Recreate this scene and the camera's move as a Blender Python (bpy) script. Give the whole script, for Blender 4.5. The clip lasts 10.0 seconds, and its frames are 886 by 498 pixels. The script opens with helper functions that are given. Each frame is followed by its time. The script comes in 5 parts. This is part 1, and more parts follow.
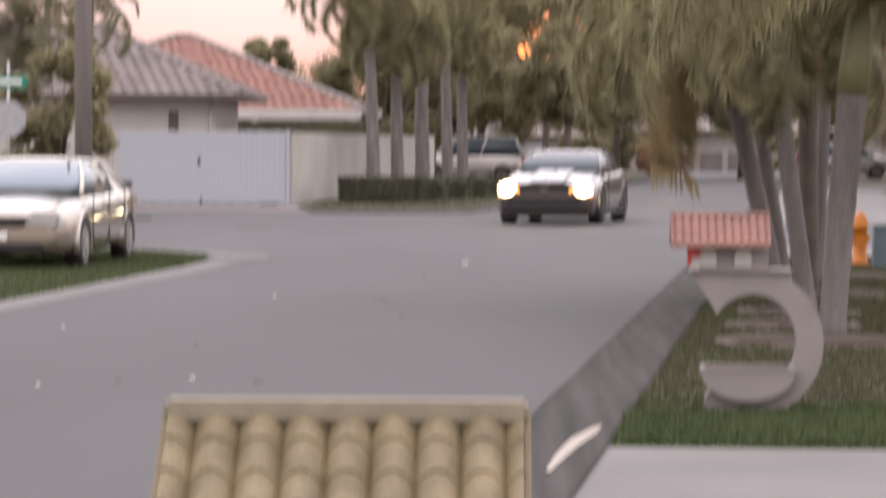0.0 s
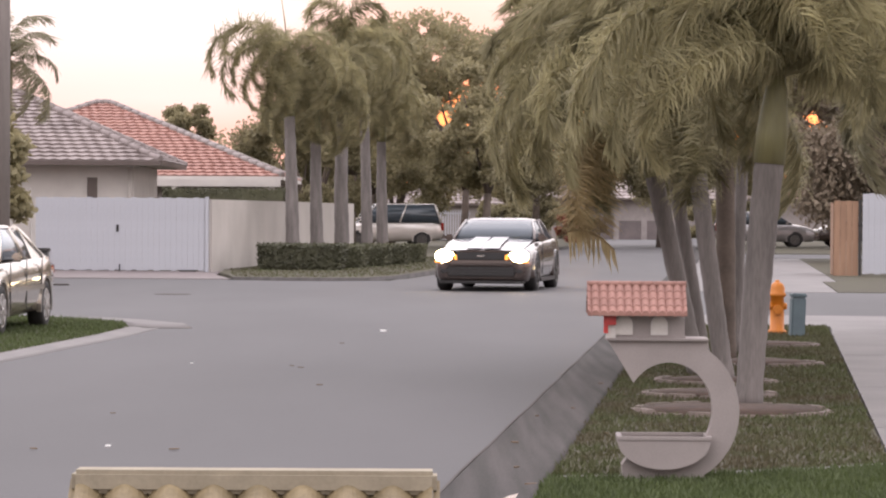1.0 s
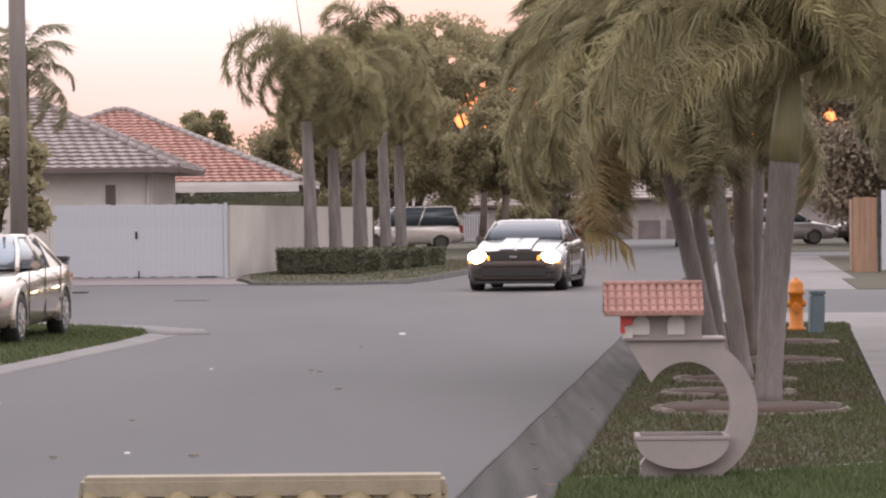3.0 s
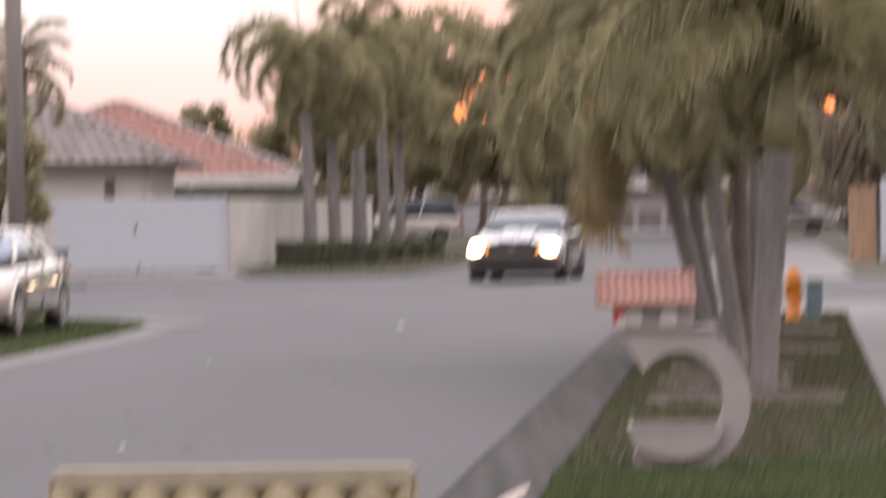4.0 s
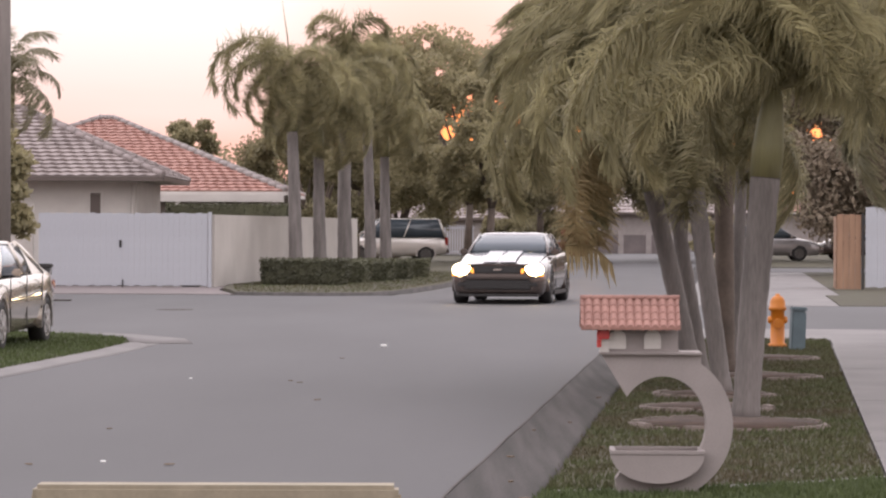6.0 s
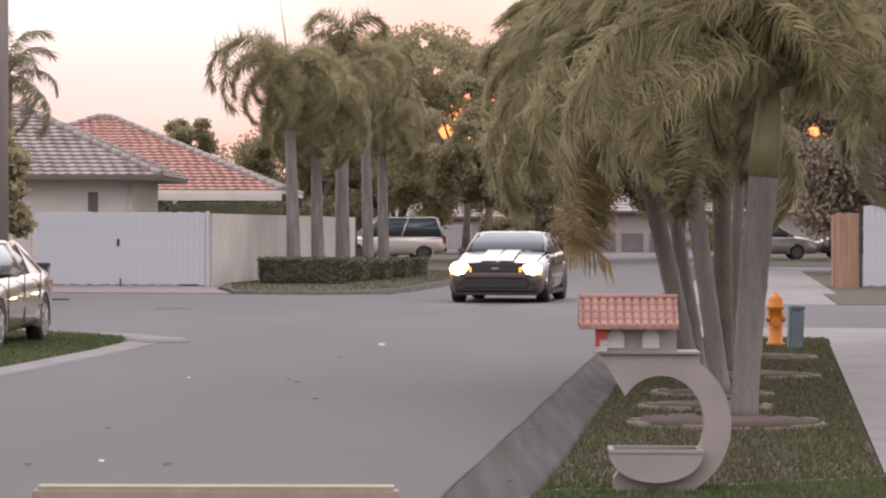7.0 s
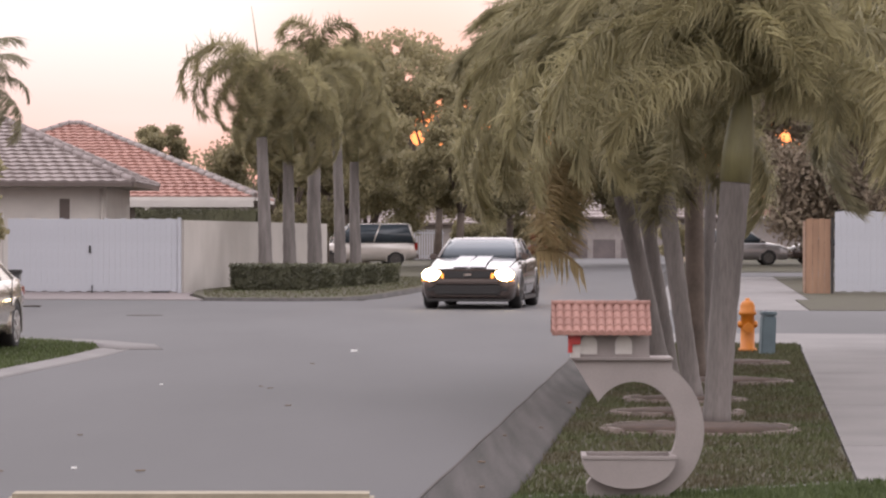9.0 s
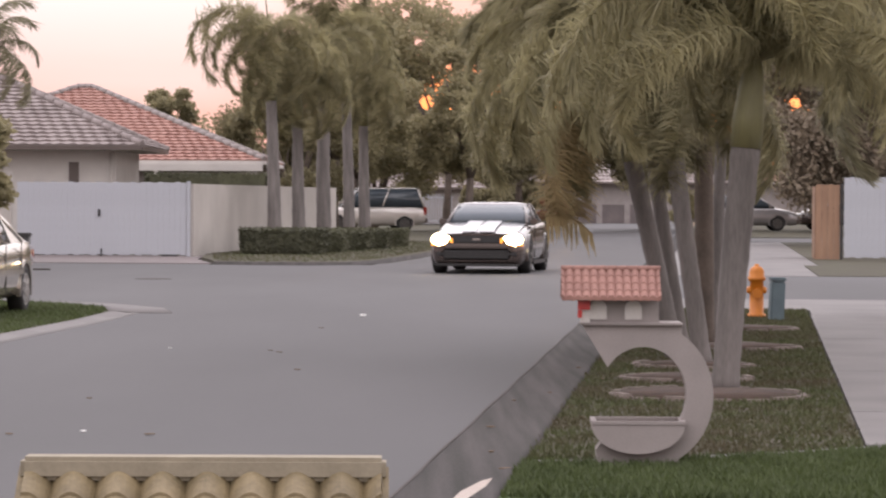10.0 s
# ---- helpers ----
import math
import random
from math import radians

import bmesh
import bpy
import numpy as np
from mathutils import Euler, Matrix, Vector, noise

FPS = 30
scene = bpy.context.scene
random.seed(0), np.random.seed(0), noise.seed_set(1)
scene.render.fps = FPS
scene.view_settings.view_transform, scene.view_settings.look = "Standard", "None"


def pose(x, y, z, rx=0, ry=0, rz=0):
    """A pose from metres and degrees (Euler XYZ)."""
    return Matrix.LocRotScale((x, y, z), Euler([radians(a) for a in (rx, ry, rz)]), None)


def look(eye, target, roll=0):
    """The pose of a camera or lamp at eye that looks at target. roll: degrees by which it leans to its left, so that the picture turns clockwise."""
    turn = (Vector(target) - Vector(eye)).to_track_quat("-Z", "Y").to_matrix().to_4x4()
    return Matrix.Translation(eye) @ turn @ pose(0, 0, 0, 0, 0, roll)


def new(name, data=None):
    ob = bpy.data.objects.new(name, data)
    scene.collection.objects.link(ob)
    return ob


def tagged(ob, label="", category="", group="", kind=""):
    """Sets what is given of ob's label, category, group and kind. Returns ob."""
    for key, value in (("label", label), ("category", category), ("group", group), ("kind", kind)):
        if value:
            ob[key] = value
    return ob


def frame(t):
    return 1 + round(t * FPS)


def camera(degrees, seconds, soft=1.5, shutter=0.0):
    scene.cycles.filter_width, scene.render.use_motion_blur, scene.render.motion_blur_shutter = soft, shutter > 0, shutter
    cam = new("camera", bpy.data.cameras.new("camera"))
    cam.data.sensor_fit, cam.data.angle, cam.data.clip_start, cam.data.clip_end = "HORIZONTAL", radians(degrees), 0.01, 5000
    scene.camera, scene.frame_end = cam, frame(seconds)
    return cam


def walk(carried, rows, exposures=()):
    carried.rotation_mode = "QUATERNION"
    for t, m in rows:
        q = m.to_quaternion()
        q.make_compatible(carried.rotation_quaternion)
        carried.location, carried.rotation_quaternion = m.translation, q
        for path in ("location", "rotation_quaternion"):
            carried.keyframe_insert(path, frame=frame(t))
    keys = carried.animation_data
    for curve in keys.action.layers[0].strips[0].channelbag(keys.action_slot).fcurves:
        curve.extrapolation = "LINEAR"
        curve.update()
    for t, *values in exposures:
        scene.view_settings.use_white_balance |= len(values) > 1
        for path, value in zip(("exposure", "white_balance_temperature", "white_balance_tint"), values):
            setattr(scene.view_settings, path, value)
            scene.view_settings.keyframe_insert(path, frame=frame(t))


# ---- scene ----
cam = camera(16.53, 10.0, soft=2.1, shutter=0.7)
# held by hand: the eye hardly moves, the aim is given at 60 m
walk(cam, [
    (0.0, look((-0.0783, 0.0, 1.4491), (-1.2725, 60.0, -0.5563), 0.159)),
    (0.1, look((-0.078, 0.0, 1.4556), (-1.357, 60.0, -0.036), -0.09)),
    (0.2, look((-0.0729, 0.0, 1.4535), (-1.6874, 60.0, 0.0135), -0.379)),
    (0.3, look((-0.072, 0.0, 1.453), (-1.0164, 60.0, 0.0308), 0.0)),
    (0.4, look((-0.072, 0.0, 1.452), (-0.3691, 60.0, 0.5724), 0.344)),
    (0.5, look((-0.0713, 0.0, 1.4516), (-0.0097, 60.0, 0.6844), 0.62)),
    (0.6, look((-0.07, 0.0, 1.452), (0.1775, 60.0, 0.7209), 0.516)),
    (1.0, look((-0.0624, 0.0, 1.4531), (0.3169, 60.0, 0.7784), 0.324)),
    (1.5, look((-0.0564, 0.0, 1.454), (0.5192, 60.0, 0.9713), 0.106)),
    (2.0, look((-0.0583, 0.0, 1.4549), (0.4993, 60.0, 1.1122), 0.062)),
    (2.5, look((-0.0608, 0.0, 1.456), (0.0642, 60.0, 1.0954), -0.549)),
    (2.7, look((-0.058, 0.0, 1.456), (-0.0034, 60.0, 0.9666), -0.573)),
    (3.8, look((0.0148, 0.0, 1.4459), (-0.4299, 60.0, 0.273), -0.763)),
    (3.9, look((0.0068, 0.0, 1.4504), (-0.271, 60.0, -0.2391), -1.245)),
    (4.0, look((0.0106, 0.0, 1.4526), (-0.0282, 60.0, 0.6649), -0.92)),
    (4.2, look((0.0037, 0.0, 1.4498), (0.1323, 60.0, 1.4311), -0.122)),
    (4.5, look((0.0002, 0.0, 1.45), (0.0002, 60.0, 1.0611), 0.001)),
    (5.0, look((0.0083, 0.0, 1.4524), (-0.0107, 60.0, 0.6749), 0.054)),
    (5.5, look((0.0062, 0.0, 1.4499), (0.2282, 60.0, 0.6581), 0.277)),
    (6.0, look((0.006, 0.0, 1.4522), (0.2714, 60.0, 1.0666), 0.17)),
    (6.2, look((0.004, 0.0, 1.4521), (0.5151, 60.0, 1.1225), 0.186)),
    (7.3, look((0.003, 0.0, 1.458), (0.2698, 60.0, 1.0252), 0.115)),
    (7.5, look((0.003, 0.0, 1.4581), (0.3846, 60.0, 1.0402), 0.104)),
    (8.0, look((-0.0021, 0.0, 1.4595), (0.6629, 60.0, 1.2534), 0.128)),
    (8.5, look((-0.0013, 0.0, 1.4576), (0.8245, 60.0, 1.3717), 0.223)),
    (9.0, look((-0.0023, 0.0, 1.4569), (0.8645, 60.0, 1.1675), 0.056)),
    (9.5, look((-0.0055, 0.0, 1.4569), (0.2418, 60.0, 0.7409), 0.233)),
    (10.0, look((-0.0088, 0.0, 1.457), (0.6868, 60.0, 0.4703), 0.261)),
], [(0.0, 0.50), (0.5, 0.66), (1.2, 0.64), (1.8, 0.60), (2.2, 0.48), (3.8, 0.46), (4.1, 0.56), (4.5, 0.47), (9.0, 0.45), (10.0, 0.40)])

# ---- light ----
SUN_EL, SUN_AZ = radians(2.0), radians(2.5)
world = bpy.data.worlds.new("dusk_sky")
scene.world = world
world.use_nodes = True
wn, wl = world.node_tree.nodes, world.node_tree.links
wn.clear()
sky = wn.new("ShaderNodeTexSky")
sky.sky_type, sky.sun_disc = "NISHITA", False
sky.sun_elevation, sky.sun_rotation = SUN_EL, SUN_AZ
sky.air_density, sky.dust_density = 1.2, 2.0
geo = wn.new("ShaderNodeTexCoord")
sep = wn.new("ShaderNodeSeparateXYZ")
wl.new(geo.outputs["Generated"], sep.inputs[0])
# dusk haze: peach at the horizon, pale pink above, brightened overhead as added fill
ramp = wn.new("ShaderNodeValToRGB")
wl.new(sep.outputs["Z"], ramp.inputs[0])
stops = [(0.0, (0.72, 0.32, 0.24)), (0.028, (0.80, 0.46, 0.40)), (0.045, (0.84, 0.60, 0.57)), (0.064, (0.87, 0.74, 0.73)), (0.13, (1.0, 0.92, 0.93)), (0.32, (1.6, 1.5, 1.56)), (1.0, (2.15, 2.01, 2.18))]
el = ramp.color_ramp.elements
el[0].position, el[0].color = stops[0][0], (*stops[0][1], 1)
el[1].position, el[1].color = stops[-1][0], (*stops[-1][1], 1)
for p_, c_ in stops[1:-1]:
    e_ = el.new(p_)
    e_.color = (*c_, 1)
cloud = wn.new("ShaderNodeTexNoise")
cloud.inputs["Scale"].default_value, cloud.inputs["Detail"].default_value = 7.0, 4
cmap = wn.new("ShaderNodeMapping")
cmap.inputs["Scale"].default_value = (1.0, 1.0, 7.0)
wl.new(geo.outputs["Generated"], cmap.inputs[0])
wl.new(cmap.outputs[0], cloud.inputs[0])
cfac = wn.new("ShaderNodeMapRange")
cfac.inputs[1].default_value, cfac.inputs[2].default_value, cfac.inputs[3].default_value, cfac.inputs[4].default_value = 0.35, 0.7, 0.0, 0.35
wl.new(cloud.outputs[0], cfac.inputs[0])
cmix = wn.new("ShaderNodeMixRGB")
cmix.inputs[2].default_value = (0.80, 0.70, 0.70, 1)
wl.new(cfac.outputs[0], cmix.inputs[0])
wl.new(ramp.outputs[0], cmix.inputs[1])
# afterglow round the sun
dot = wn.new("ShaderNodeVectorMath")
dot.operation = "DOT_PRODUCT"
dot.inputs[1].default_value = Vector((math.sin(radians(3.9)), math.cos(radians(3.9)), math.sin(radians(1.5)))).normalized()
wl.new(geo.outputs["Generated"], dot.inputs[0])
gl = wn.new("ShaderNodeMapRange")
gl.inputs[1].default_value, gl.inputs[2].default_value = math.cos(radians(6.0)), math.cos(radians(1.0))
wl.new(dot.outputs["Value"], gl.inputs[0])
mixg = wn.new("ShaderNodeMixRGB")
mixg.inputs[2].default_value = (2.6, 0.60, 0.08, 1)
low_sky = wn.new("ShaderNodeMapRange")
low_sky.inputs[1].default_value, low_sky.inputs[2].default_value = 0.050, 0.036
wl.new(sep.outputs["Z"], low_sky.inputs[0])
gm = wn.new("ShaderNodeMath")
gm.operation = "MULTIPLY"
wl.new(gl.outputs[0], gm.inputs[0])
wl.new(low_sky.outputs[0], gm.inputs[1])
wl.new(gm.outputs[0], mixg.inputs[0])
# wider pink glow low over the end of the street
pk = wn.new("ShaderNodeVectorMath")
pk.operation = "DOT_PRODUCT"
pk.inputs[1].default_value = Vector((0.003, 1.0, 0.030)).normalized()
wl.new(geo.outputs["Generated"], pk.inputs[0])
pr = wn.new("ShaderNodeMapRange")
pr.interpolation_type = "SMOOTHSTEP"
pr.inputs[1].default_value, pr.inputs[2].default_value, pr.inputs[4].default_value = math.cos(radians(4.2)), math.cos(radians(0.5)), 0.7
wl.new(pk.outputs["Value"], pr.inputs[0])
mixp = wn.new("ShaderNodeMixRGB")
mixp.inputs[2].default_value = (0.92, 0.44, 0.36, 1)
wl.new(pr.outputs[0], mixp.inputs[0])
wl.new(cmix.outputs[0], mixp.inputs[1])
wl.new(mixp.outputs[0], mixg.inputs[1])
bg1, bg2, addw, wout = wn.new("ShaderNodeBackground"), wn.new("ShaderNodeBackground"), wn.new("ShaderNodeAddShader"), wn.new("ShaderNodeOutputWorld")
bg1.inputs[1].default_value = 0.004
bg2.inputs[1].default_value = 1.0
wl.new(sky.outputs[0], bg1.inputs[0])
wl.new(mixg.outputs[0], bg2.inputs[0])
wl.new(bg1.outputs[0], addw.inputs[0])
wl.new(bg2.outputs[0], addw.inputs[1])
wl.new(addw.outputs[0], wout.inputs[0])
sun_data = bpy.data.lights.new("sun", "SUN")
sun_data.energy, sun_data.angle, sun_data.color = 1.2, radians(0.6), (1.0, 0.58, 0.28)
sun = new("sun", sun_data)
sun.matrix_world = look((math.sin(SUN_AZ) * 50, math.cos(SUN_AZ) * 50, math.tan(SUN_EL) * 50), (0, 0, 0))


# ---- materials ----
def mat(name, col, col2=None, rough=0.7, metal=0.0, scale=8.0, bump=0.2, fine=60.0, emit=None, estr=0.0, spec=0.5, trans=0.0, island=0.0, stretch=(1, 1, 1), dist=0.01, coat=0.0):
    """Two-scale noise between two colours, with fine relief."""
    m = bpy.data.materials.new(name)
    m.use_nodes = True
    nt = m.node_tree
    b = nt.nodes["Principled BSDF"]
    b.inputs["Roughness"].default_value, b.inputs["Metallic"].default_value = rough, metal
    b.inputs["Specular IOR Level"].default_value = spec
    b.inputs["Coat Weight"].default_value, b.inputs["Coat Roughness"].default_value = coat, 0.06
    col2 = col2 or tuple(c * 0.75 for c in col)
    tc = nt.nodes.new("ShaderNodeTexCoord")
    mp = nt.nodes.new("ShaderNodeMapping")
    mp.inputs["Scale"].default_value = stretch
    nt.links.new(tc.outputs["Object"], mp.inputs[0])
    n1, n2 = nt.nodes.new("ShaderNodeTexNoise"), nt.nodes.new("ShaderNodeTexNoise")
    n1.inputs["Scale"].default_value, n1.inputs["Detail"].default_value = scale, 5
    n2.inputs["Scale"].default_value, n2.inputs["Detail"].default_value = fine, 3
    nt.links.new(mp.outputs[0], n1.inputs[0])
    nt.links.new(mp.outputs[0], n2.inputs[0])
    a = nt.nodes.new("ShaderNodeMath")
    a.operation = "MULTIPLY_ADD"
    a.inputs[1].default_value = 0.35
    nt.links.new(n2.outputs[0], a.inputs[0])
    s = nt.nodes.new("ShaderNodeMath")
    s.operation = "MULTIPLY"
    s.inputs[1].default_value = 0.75
    nt.links.new(n1.outputs[0], s.inputs[0])
    nt.links.new(s.outputs[0], a.inputs[2])
    r = nt.nodes.new("ShaderNodeValToRGB")
    r.color_ramp.elements[0].position, r.color_ramp.elements[1].position = 0.38, 0.72
    r.color_ramp.elements[0].color, r.color_ramp.elements[1].color = (*col2, 1), (*col, 1)
    nt.links.new(a.outputs[0], r.inputs[0])
    last = r.outputs[0]
    if island:
        gi = nt.nodes.new("ShaderNodeNewGeometry")
        oi = nt.nodes.new("ShaderNodeObjectInfo")
        ad = nt.nodes.new("ShaderNodeMath")
        ad.operation = "ADD"
        nt.links.new(gi.outputs["Random Per Island"], ad.inputs[0])
        nt.links.new(oi.outputs["Random"], ad.inputs[1])
        mr = nt.nodes.new("ShaderNodeMapRange")
        mr.inputs[2].default_value = 2.0
        mr.inputs[3].default_value, mr.inputs[4].default_value = 1 - island, 1 + island
        nt.links.new(ad.outputs[0], mr.inputs[0])
        hv = nt.nodes.new("ShaderNodeHueSaturation")
        nt.links.new(mr.outputs[0], hv.inputs["Value"])
        nt.links.new(last, hv.inputs["Color"])
        last = hv.outputs[0]
    nt.links.new(last, b.inputs["Base Color"])
    if bump:
        bu = nt.nodes.new("ShaderNodeBump")
        bu.inputs["Strength"].default_value, bu.inputs["Distance"].default_value = bump, dist
        nt.links.new(a.outputs[0], bu.inputs["Height"])
        nt.links.new(bu.outputs[0], b.inputs["Normal"])
    if emit:
        b.inputs["Emission Color"].default_value, b.inputs["Emission Strength"].default_value = (*emit, 1), estr
    if trans:
        tl, mx = nt.nodes.new("ShaderNodeBsdfTranslucent"), nt.nodes.new("ShaderNodeMixShader")
        nt.links.new(last, tl.inputs[0])
        mx.inputs[0].default_value = trans
        out = nt.nodes["Material Output"]
        nt.links.new(b.outputs[0], mx.inputs[1])
        nt.links.new(tl.outputs[0], mx.inputs[2])
        nt.links.new(mx.outputs[0], out.inputs[0])
    return m


ASPHALT = mat("asphalt", (0.061, 0.058, 0.060), (0.040, 0.038, 0.039), 0.75, scale=0.16, fine=40, bump=0.25, stretch=(2.2, 0.5, 1))
GUTTER = mat("gutter_concrete", (0.065, 0.057, 0.055), (0.023, 0.022, 0.019), 0.9, scale=1.3, fine=40, stretch=(7, 0.18, 1), spec=0.25)
CONCRETE = mat("concrete", (0.162, 0.150, 0.144), (0.117, 0.108, 0.105), 0.8, scale=0.9, fine=50)
PAVERS = mat("paver_apron", (0.152, 0.124, 0.120), (0.104, 0.088, 0.086), 0.8, scale=1.5, fine=30)
SOIL = mat("lawn_soil", (0.047, 0.044, 0.019), (0.036, 0.028, 0.017), 0.95, scale=1.6, fine=60, bump=0.6)
LAWN = mat("lush_lawn_soil", (0.05, 0.08, 0.02), (0.035, 0.06, 0.015), 0.95, scale=2.5, fine=70, bump=0.6)
BLADE = mat("grass_blade", (0.063, 0.080, 0.025), (0.077, 0.059, 0.034), 0.7, scale=0.9, fine=5, bump=0, trans=0.3, island=0.35)
BLADE_G = mat("green_grass_blade", (0.069, 0.089, 0.029), (0.048, 0.065, 0.021), 0.7, scale=2, fine=5, bump=0, trans=0.3, island=0.35)
FROND = mat("palm_leaflet", (0.36, 0.325, 0.185), (0.24, 0.218, 0.125), 0.55, scale=1.2, fine=9, bump=0, trans=0.55, island=0.35)
FROND_DRY = mat("dry_palm_leaflet", (0.42, 0.33, 0.175), (0.30, 0.235, 0.125), 0.8, scale=1.2, fine=9, bump=0, trans=0.5, island=0.3)
LEAF = mat("broad_leaf", (0.32, 0.285, 0.165), (0.225, 0.20, 0.115), 0.6, scale=0.6, fine=5, bump=0, trans=0.55, island=0.4)
FROND_DULL = mat("dull_backlit_palm_leaflet", (0.28, 0.26, 0.165), (0.19, 0.175, 0.11), 0.6, scale=1.2, fine=9, bump=0, trans=0.5, island=0.3)
LEAF_DEAD = mat("reddish_leaf", (0.26, 0.21, 0.15), (0.18, 0.145, 0.105), 0.7, scale=0.6, fine=5, bump=0, trans=0.3, island=0.3)
HEDGE = mat("hedge_leaf", (0.105, 0.105, 0.059), (0.070, 0.070, 0.041), 0.6, scale=1.2, fine=12, bump=0, trans=0.2, island=0.4)
TRUNK = mat("palm_trunk", (0.187, 0.166, 0.156), (0.093, 0.082, 0.076), 0.85, scale=2.5, fine=25, bump=0.5, stretch=(3.0, 3.0, 0.45))
SHAFT = mat("palm_crownshaft", (0.20, 0.187, 0.085), (0.14, 0.13, 0.062), 0.5, scale=2.5, fine=15, bump=0.1, stretch=(3, 3, 0.6))
BARK = mat("tree_bark", (0.13, 0.10, 0.08), (0.07, 0.055, 0.045), 0.9, scale=3, fine=25, bump=0.8)
STUCCO = mat("pink_beige_stucco", (0.272, 0.240, 0.228), (0.220, 0.194, 0.184), 0.85, scale=3, fine=90, bump=0.25)
STUCCO_W = mat("white_stucco", (0.528, 0.496, 0.464), (0.456, 0.424, 0.400), 0.85, scale=2, fine=60, bump=0.2)
WALLPAINT = mat("cream_wall_paint", (0.440, 0.408, 0.376), (0.352, 0.324, 0.296), 0.85, scale=0.8, fine=25, bump=0.15)
GATEPAINT = mat("white_gate_paint", (0.400, 0.412, 0.444), (0.360, 0.368, 0.396), 0.5, scale=1.0, fine=15, bump=0.05)
TERRACOTTA = mat("terracotta_tile", (0.264, 0.140, 0.112), (0.188, 0.094, 0.075), 0.8, scale=6, fine=60, bump=0.3, island=0.12)
ROOFRED = mat("red_roof_tile", (0.336, 0.188, 0.152), (0.256, 0.136, 0.112), 0.8, scale=1.5, fine=14, bump=0.3, island=0.15)
ROOFGREY = mat("grey_roof_tile", (0.272, 0.232, 0.220), (0.192, 0.160, 0.152), 0.8, scale=1.5, fine=14, bump=0.3, island=0.15)
YELLOWTILE = mat("ochre_glazed_tile", (0.215, 0.165, 0.088), (0.105, 0.080, 0.040), 0.6, scale=14, fine=120, bump=0.4, dist=0.004)
YELLOWTRIM = mat("cream_stucco_trim", (0.255, 0.220, 0.158), (0.193, 0.165, 0.117), 0.75, scale=20, fine=150, bump=0.4, dist=0.003)
REDPAINT = mat("red_flag_paint", (0.425, 0.030, 0.025), None, 0.45, scale=10)
ORANGE = mat("orange_hydrant_paint", (0.510, 0.170, 0.010), (0.408, 0.122, 0.009), 0.5, scale=9)
TEAL = mat("teal_box_paint", (0.10, 0.14, 0.155), (0.075, 0.105, 0.12), 0.5, scale=6)
DARKBOX = mat("black_plastic", (0.025, 0.023, 0.022), None, 0.5, scale=6)
POLE = mat("weathered_pole", (0.240, 0.212, 0.196), (0.168, 0.148, 0.136), 0.9, scale=2, fine=30, stretch=(4, 4, 0.4), bump=0.5)
SIGNGREEN = mat("green_sign_sheet", (0.01, 0.20, 0.13), None, 0.4, scale=5, bump=0)
SIGNBACK = mat("galvanised_sign_back", (0.42, 0.42, 0.43), None, 0.45, 0.6, scale=5, bump=0.05)
WHITEBAR = mat("white_lettering", (0.8, 0.8, 0.78), None, 0.5, bump=0)
WOODF = mat("tan_fence_boards", (0.288, 0.176, 0.112), (0.208, 0.124, 0.080), 0.8, scale=2, fine=25, stretch=(5, 5, 0.5), island=0.15)
MULCH = mat("mulch", (0.072, 0.045, 0.033), (0.036, 0.024, 0.018), 0.95, scale=9, fine=70, bump=1.0)
STONE = mat("edging_stone", (0.184, 0.148, 0.128), (0.120, 0.096, 0.084), 0.85, scale=6, fine=50, bump=0.4, island=0.2)
RUBBER = mat("tyre_rubber", (0.022, 0.021, 0.021), None, 0.8, scale=20)
ALLOY = mat("alloy_rim", (0.55, 0.54, 0.53), None, 0.3, 0.9, scale=8, bump=0)
DARKRIM = mat("dark_rim", (0.12, 0.115, 0.11), None, 0.35, 0.8, scale=8, bump=0)
GLASS = mat("tinted_glass", (0.06, 0.075, 0.09), (0.05, 0.062, 0.075), 0.05, scale=2, bump=0, spec=0.55)
# paler metallic copy of the glass, imitates bright sky in the sedan's windows
SKYGLASS = mat("sky_reflection_glass", (0.22, 0.25, 0.28), (0.19, 0.22, 0.25), 0.06, 0.65, scale=2, bump=0, spec=0.8)
BLACKTRIM = mat("black_trim", (0.02, 0.019, 0.019), None, 0.45, scale=10, bump=0)
PAINT_DARK = mat("charcoal_car_paint", (0.07, 0.052, 0.045), (0.06, 0.045, 0.04), 0.22, 0.3, scale=1.0, bump=0, spec=0.7, coat=1.0)
PAINT_GOLD = mat("champagne_car_paint", (0.43, 0.385, 0.335), (0.39, 0.35, 0.30), 0.22, 0.7, scale=1.0, bump=0, spec=0.7, coat=1.0)
PAINT_SILVER = mat("silver_car_paint", (0.62, 0.58, 0.54), (0.56, 0.52, 0.49), 0.25, 0.4, scale=1.0, bump=0, coat=1.0)
PAINT_GREY = mat("grey_car_paint", (0.30, 0.28, 0.28), None, 0.28, 0.4, scale=1.0, bump=0, coat=1.0)
STRIPE = mat("white_racing_stripe", (0.46, 0.45, 0.46), (0.40, 0.39, 0.40), 0.25, scale=2, bump=0)
LAMPGLASS = mat("clear_lamp_lens", (0.45, 0.44, 0.42), None, 0.12, scale=3, bump=0)
REDLENS = mat("red_tail_lens", (0.30, 0.02, 0.015), None, 0.2, scale=3, bump=0)
HEADLIGHT = mat("lit_headlight", (0.9, 0.85, 0.7), None, 0.2, emit=(1.0, 0.78, 0.42), estr=14.0, bump=0)
